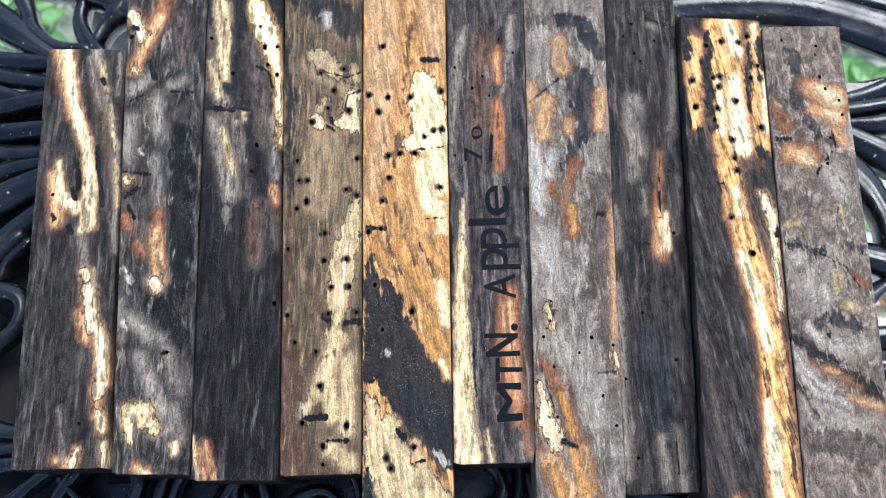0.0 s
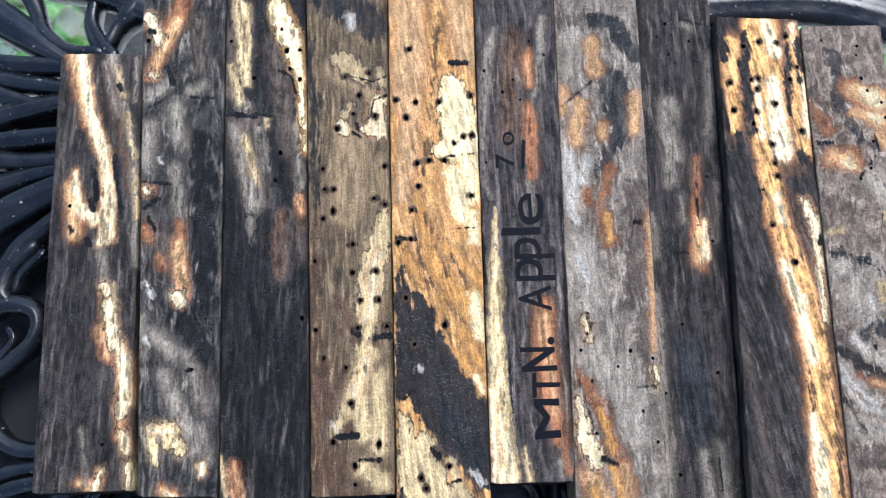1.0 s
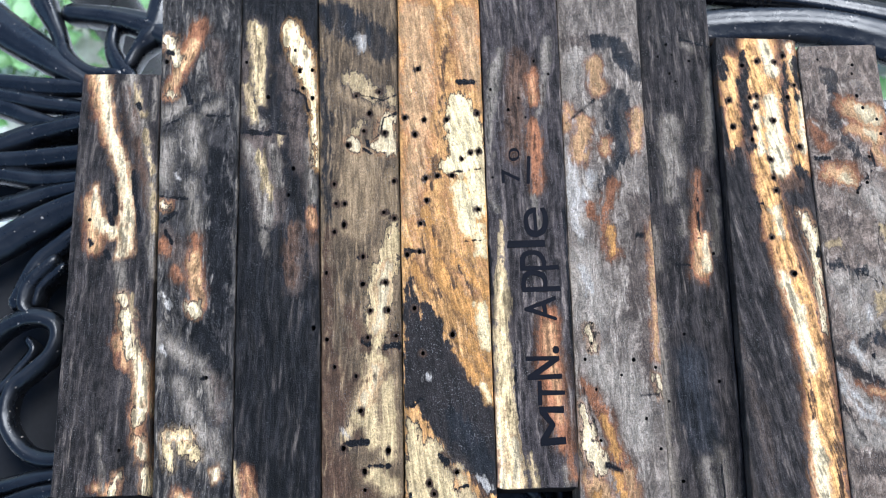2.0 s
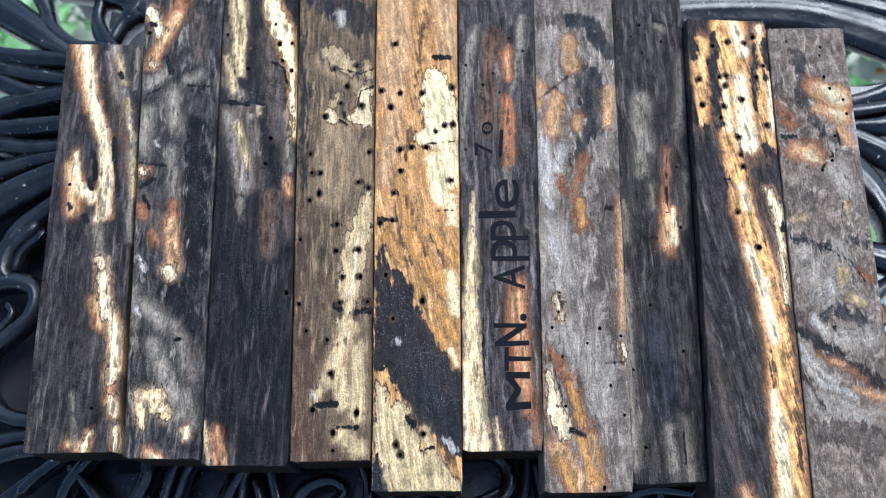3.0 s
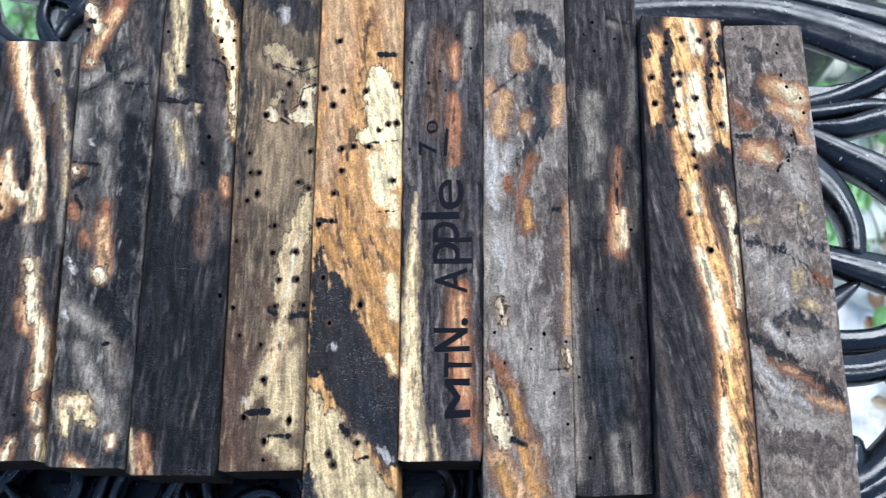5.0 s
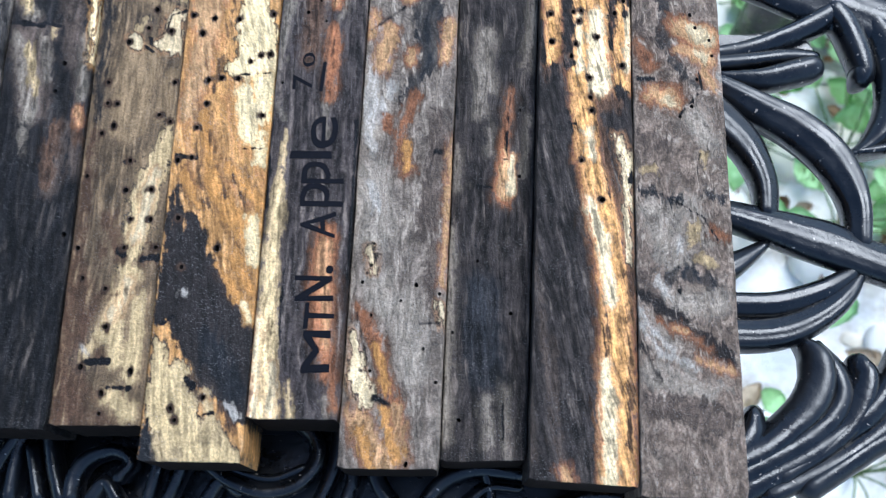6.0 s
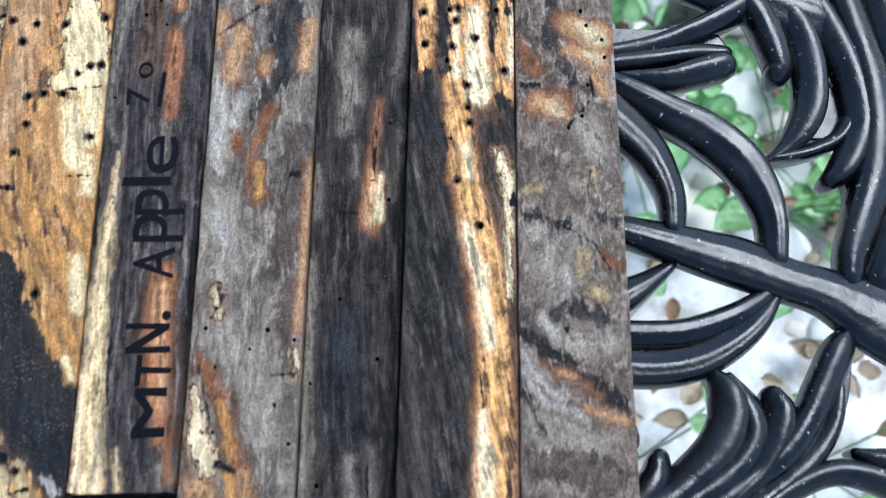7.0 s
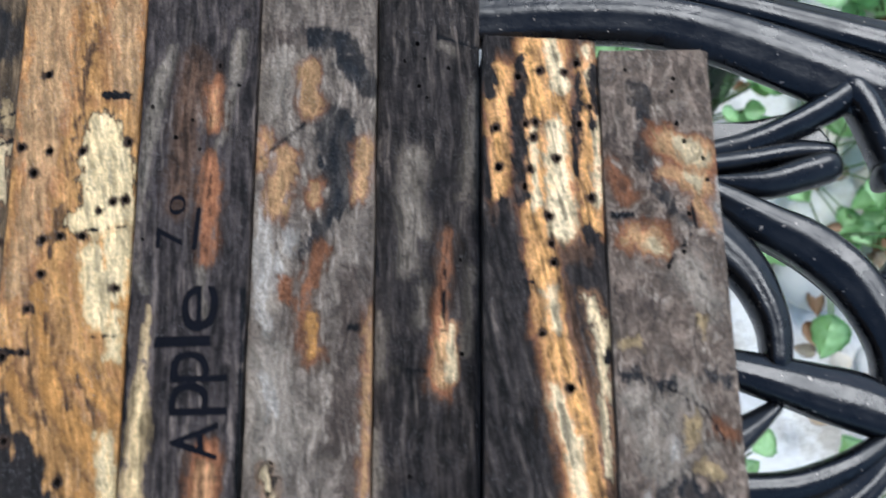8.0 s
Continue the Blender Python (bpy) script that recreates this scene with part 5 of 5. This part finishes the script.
for x, y in ((-190, -140), (190, -140), (190, 210), (-190, 210)):
    bm = bmesh.new()
    bmesh.ops.create_cone(bm, cap_ends=True, segments=20, radius1=0.012, radius2=0.015, depth=TOP - 0.028)
    bmesh.ops.translate(bm, verts=bm.verts, vec=(x * 0.001, y * 0.001, (TOP - 0.028) / 2))
    part("leg", bm, PAINT, TABLE, smooth=True)
for pts in ([(-190, -140, 9), (0, -150, 9), (190, -140, 9)], [(-190, 210, 9), (0, 215, 9), (190, 210, 9)], [(-190, -140, 9), (-196, 30, 9), (-190, 210, 9)], [(190, -140, 9), (196, 30, 9), (190, 210, 9)]):
    part("outer_rail", strand(pts, -27.0, 6.0), PAINT, TABLE, smooth=True)


# ---- ground, pebbles and low plants under the table ----
def soil():
    g = Graph("glare_litter_soil")
    mm = g.millimetres()
    big = g.noise(mm, 0.02, 5.0, 0.6)[0]
    fine = g.noise(mm, 0.14, 5.0, 0.7)[0]
    # Pale grit raised to near white, with blown-out sunlight in its base colour.
    col = g.mix(g.span(fine, 0.35, 0.65, 0.0, 1.0), (0.88, 0.85, 0.78, 1), (0.98, 0.97, 0.95, 1))
    col = g.mix(g.span(big, 0.48, 0.62, 0.0, 0.7), col, (0.36, 0.30, 0.22, 1))
    g.put(g.bsdf, "Base Color", col)
    g.put(g.bsdf, "Roughness", 0.9)
    g.put(g.bsdf, "Normal", g.bump(fine, 0.5, 0.006))
    return g.mat


def ground():
    bm = bmesh.new()
    inner, outer = 0.9, 300.0
    n = 60
    grid = [[bm.verts.new((-inner + 2 * inner * i / n, -inner + 2 * inner * j / n, 0.012 * noise.fractal(Vector((i * 0.21, j * 0.21, 3)), 1.0, 2.0, 4) if 0 < i < n and 0 < j < n else 0.0)) for i in range(n + 1)] for j in range(n + 1)]
    for j in range(n):
        for i in range(n):
            bm.faces.new((grid[j][i], grid[j][i + 1], grid[j + 1][i + 1], grid[j + 1][i]))
    far = [bm.verts.new((x * outer, y * outer, 0)) for x, y in ((-1, -1), (1, -1), (1, 1), (-1, 1))]
    edge = [grid[0][:], [grid[j][n] for j in range(n + 1)], grid[n][::-1], [grid[j][0] for j in range(n, -1, -1)]]
    for k in range(4):
        bm.faces.new([far[k], far[(k + 1) % 4], *reversed(edge[k])])
        bm.faces.ensure_lookup_table()
        bm.faces[-1].material_index = 1
    bm.normal_update()
    return tagged(link("ground", bm, [soil(), plain("bare_earth", (0.46, 0.42, 0.34), 0.95)], smooth=True), "pale sunlit grit with brown leaf litter", "ground", kind="structure")


ground()


def stone_paint():
    g = Graph("pale_river_stone")
    mm = g.millimetres()
    info = g.tree.nodes.new("ShaderNodeObjectInfo")
    n = g.noise(mm, 0.09, 5.0, 0.6)[0]
    a = g.mix(info.outputs["Random"], (0.88, 0.87, 0.83, 1), (0.82, 0.74, 0.60, 1))
    g.put(g.bsdf, "Base Color", g.mix(g.span(n, 0.35, 0.7, 0.0, 0.35), a, (0.42, 0.36, 0.29, 1)))
    g.put(g.bsdf, "Roughness", 0.7)
    g.put(g.bsdf, "Normal", g.bump(n, 0.3, 0.002))
    return g.mat


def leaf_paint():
    g = Graph("glare_green_leaf")
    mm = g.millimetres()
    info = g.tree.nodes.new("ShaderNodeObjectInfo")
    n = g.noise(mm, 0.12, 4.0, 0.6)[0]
    # Greens much paler than real leaves: the sun's glare is put into them.
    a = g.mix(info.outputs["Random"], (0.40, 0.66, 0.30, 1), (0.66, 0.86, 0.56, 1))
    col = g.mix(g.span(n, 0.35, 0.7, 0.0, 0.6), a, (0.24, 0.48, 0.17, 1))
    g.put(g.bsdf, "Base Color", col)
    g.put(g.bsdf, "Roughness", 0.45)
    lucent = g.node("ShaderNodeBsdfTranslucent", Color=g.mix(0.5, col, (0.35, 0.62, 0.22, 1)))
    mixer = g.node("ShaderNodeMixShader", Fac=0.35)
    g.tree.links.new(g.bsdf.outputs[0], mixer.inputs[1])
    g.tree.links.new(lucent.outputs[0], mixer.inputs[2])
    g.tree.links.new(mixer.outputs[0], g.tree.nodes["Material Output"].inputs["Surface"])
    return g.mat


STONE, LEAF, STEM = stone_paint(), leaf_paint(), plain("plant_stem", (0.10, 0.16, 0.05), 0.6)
DRY, STRAW = plain("dry_leaf", (0.36, 0.22, 0.12), 0.8), plain("bleached_leaf", (0.52, 0.42, 0.30), 0.85)


def pebble_mesh(seed):
    bm = bmesh.new()
    bmesh.ops.create_icosphere(bm, subdivisions=3, radius=1.0)
    for v in bm.verts:
        n = v.co.normalized()
        v.co = n * (1 + 0.20 * noise.noise(n * 1.3 + Vector((seed * 9, 0, 0))) + 0.05 * noise.noise(n * 4 + Vector((seed, 5, 0))))
        v.co.z *= 0.55
    me = bpy.data.meshes.new("pebble")
    bm.to_mesh(me)
    bm.free()
    me.materials.append(STONE)
    me.polygons.foreach_set("use_smooth", [True] * len(me.polygons))
    return me


def leaf_bmesh(length, width, seed):
    """A cupped, veined, pointed leaf lying along +y, with a little thickness."""
    rng = random.Random(seed)
    bm = bmesh.new()
    nu, nv = 10, 6
    rows = []
    for i in range(nu + 1):
        u = i / nu
        half = width * 0.5 * (math.sin(math.pi * u ** 0.75) ** 0.8 if 0 < u < 1 else 0.03)
        row = []
        for j in range(-nv // 2, nv // 2 + 1):
            s = j / (nv / 2)
            z = 0.18 * width * abs(s) ** 1.4 - 0.22 * length * u * u + 0.03 * width * math.sin(u * 20 + abs(s) * 4)
            row.append(bm.verts.new((s * half * (1 + 0.06 * math.sin(u * 30 + seed)), u * length, z)))
        rows.append(row)
    for r0, r1 in zip(rows, rows[1:]):
        for j in range(nv):
            bm.faces.new((r0[j], r0[j + 1], r1[j + 1], r1[j]))
    res = bmesh.ops.solidify(bm, geom=bm.faces[:], thickness=0.0004)
    bm.normal_update()
    return bm


def mesh_of(name, bm, mat):
    me = bpy.data.meshes.new(name)
    bm.to_mesh(me)
    bm.free()
    me.materials.append(mat)
    me.polygons.foreach_set("use_smooth", [True] * len(me.polygons))
    return me


PEBBLES = [pebble_mesh(s) for s in range(5)]
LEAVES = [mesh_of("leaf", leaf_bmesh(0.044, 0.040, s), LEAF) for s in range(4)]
FALLEN = [mesh_of("dry_leaf", leaf_bmesh(0.010 + 0.003 * s, 0.006 + 0.002 * s, 20 + s), paint) for s, paint in enumerate((DRY, STRAW, DRY, STRAW))]
rng = random.Random(11)


def low_plant(x, y, leaves, tall):
    plant = tagged(new("ground_plant"), "low green plant with rounded leaves growing beside the table", "plant", "green plants under the table")
    plant.location = (x, y, 0.0)
    for i in range(leaves):
        a = rng.uniform(0, 6.28)
        reach = rng.uniform(0.015, 0.06)
        top = Vector((math.cos(a) * reach, math.sin(a) * reach, tall * rng.uniform(0.55, 1.0)))
        bm = bmesh.new()
        rings = []
        for k in range(5):
            u = k / 4
            c = Vector((top.x * u * u, top.y * u * u, top.z * u))
            rings.append([bm.verts.new(c + Vector((math.cos(b) * 0.0007, math.sin(b) * 0.0007, 0))) for b in (0, 1.57, 3.14, 4.71)])
        for r0, r1 in zip(rings, rings[1:]):
            for j in range(4):
                bm.faces.new((r0[j], r0[(j + 1) % 4], r1[(j + 1) % 4], r1[j]))
        part("stem", bm, STEM, plant)
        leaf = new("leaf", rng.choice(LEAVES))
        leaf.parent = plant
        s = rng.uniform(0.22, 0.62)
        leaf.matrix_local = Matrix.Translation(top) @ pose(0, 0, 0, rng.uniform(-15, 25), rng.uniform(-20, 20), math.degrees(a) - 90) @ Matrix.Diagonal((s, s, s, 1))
    return plant


for i in range(60):
    low_plant(rng.uniform(0.10, 0.46), rng.uniform(0.17, 0.42) if i % 6 else rng.uniform(-0.20, 0.14), rng.randint(5, 9), rng.uniform(0.02, 0.08))
for i in range(30):
    low_plant(rng.uniform(-0.42, -0.20), rng.uniform(0.16, 0.42), rng.randint(6, 9), rng.uniform(0.03, 0.10))
for i in range(150):
    right = i < 115
    x = rng.uniform(0.06, 0.50) if right else rng.uniform(-0.50, -0.10)
    y = rng.uniform(-0.20, 0.50)
    s = rng.choice((0.007, 0.010, 0.014, 0.024))
    ob = new("pebble", rng.choice(PEBBLES))
    ob.matrix_world = Matrix.Translation((x, y, s * 0.4)) @ pose(0, 0, 0, rng.uniform(-12, 12), rng.uniform(-12, 12), rng.uniform(0, 360)) @ Matrix.Diagonal((s, s * rng.uniform(0.7, 1.0), s * rng.uniform(0.7, 1.0), 1))
    tagged(ob, "smooth pale cream river pebble lying on the earth", "pebble", "river pebbles on the ground")
for i in range(300):
    ob = new("fallen_leaf", rng.choice(FALLEN))
    ob.matrix_world = Matrix.Translation((rng.uniform(0.08, 0.46) if i % 6 else rng.uniform(-0.45, -0.1), rng.uniform(-0.22, 0.40), rng.uniform(0.014, 0.03))) @ pose(0, 0, 0, rng.uniform(-15, 15), rng.uniform(-20, 20), rng.uniform(0, 360))
    tagged(ob, "small curled dry brown leaf on the ground", "fallen leaf", "fallen dry leaves")
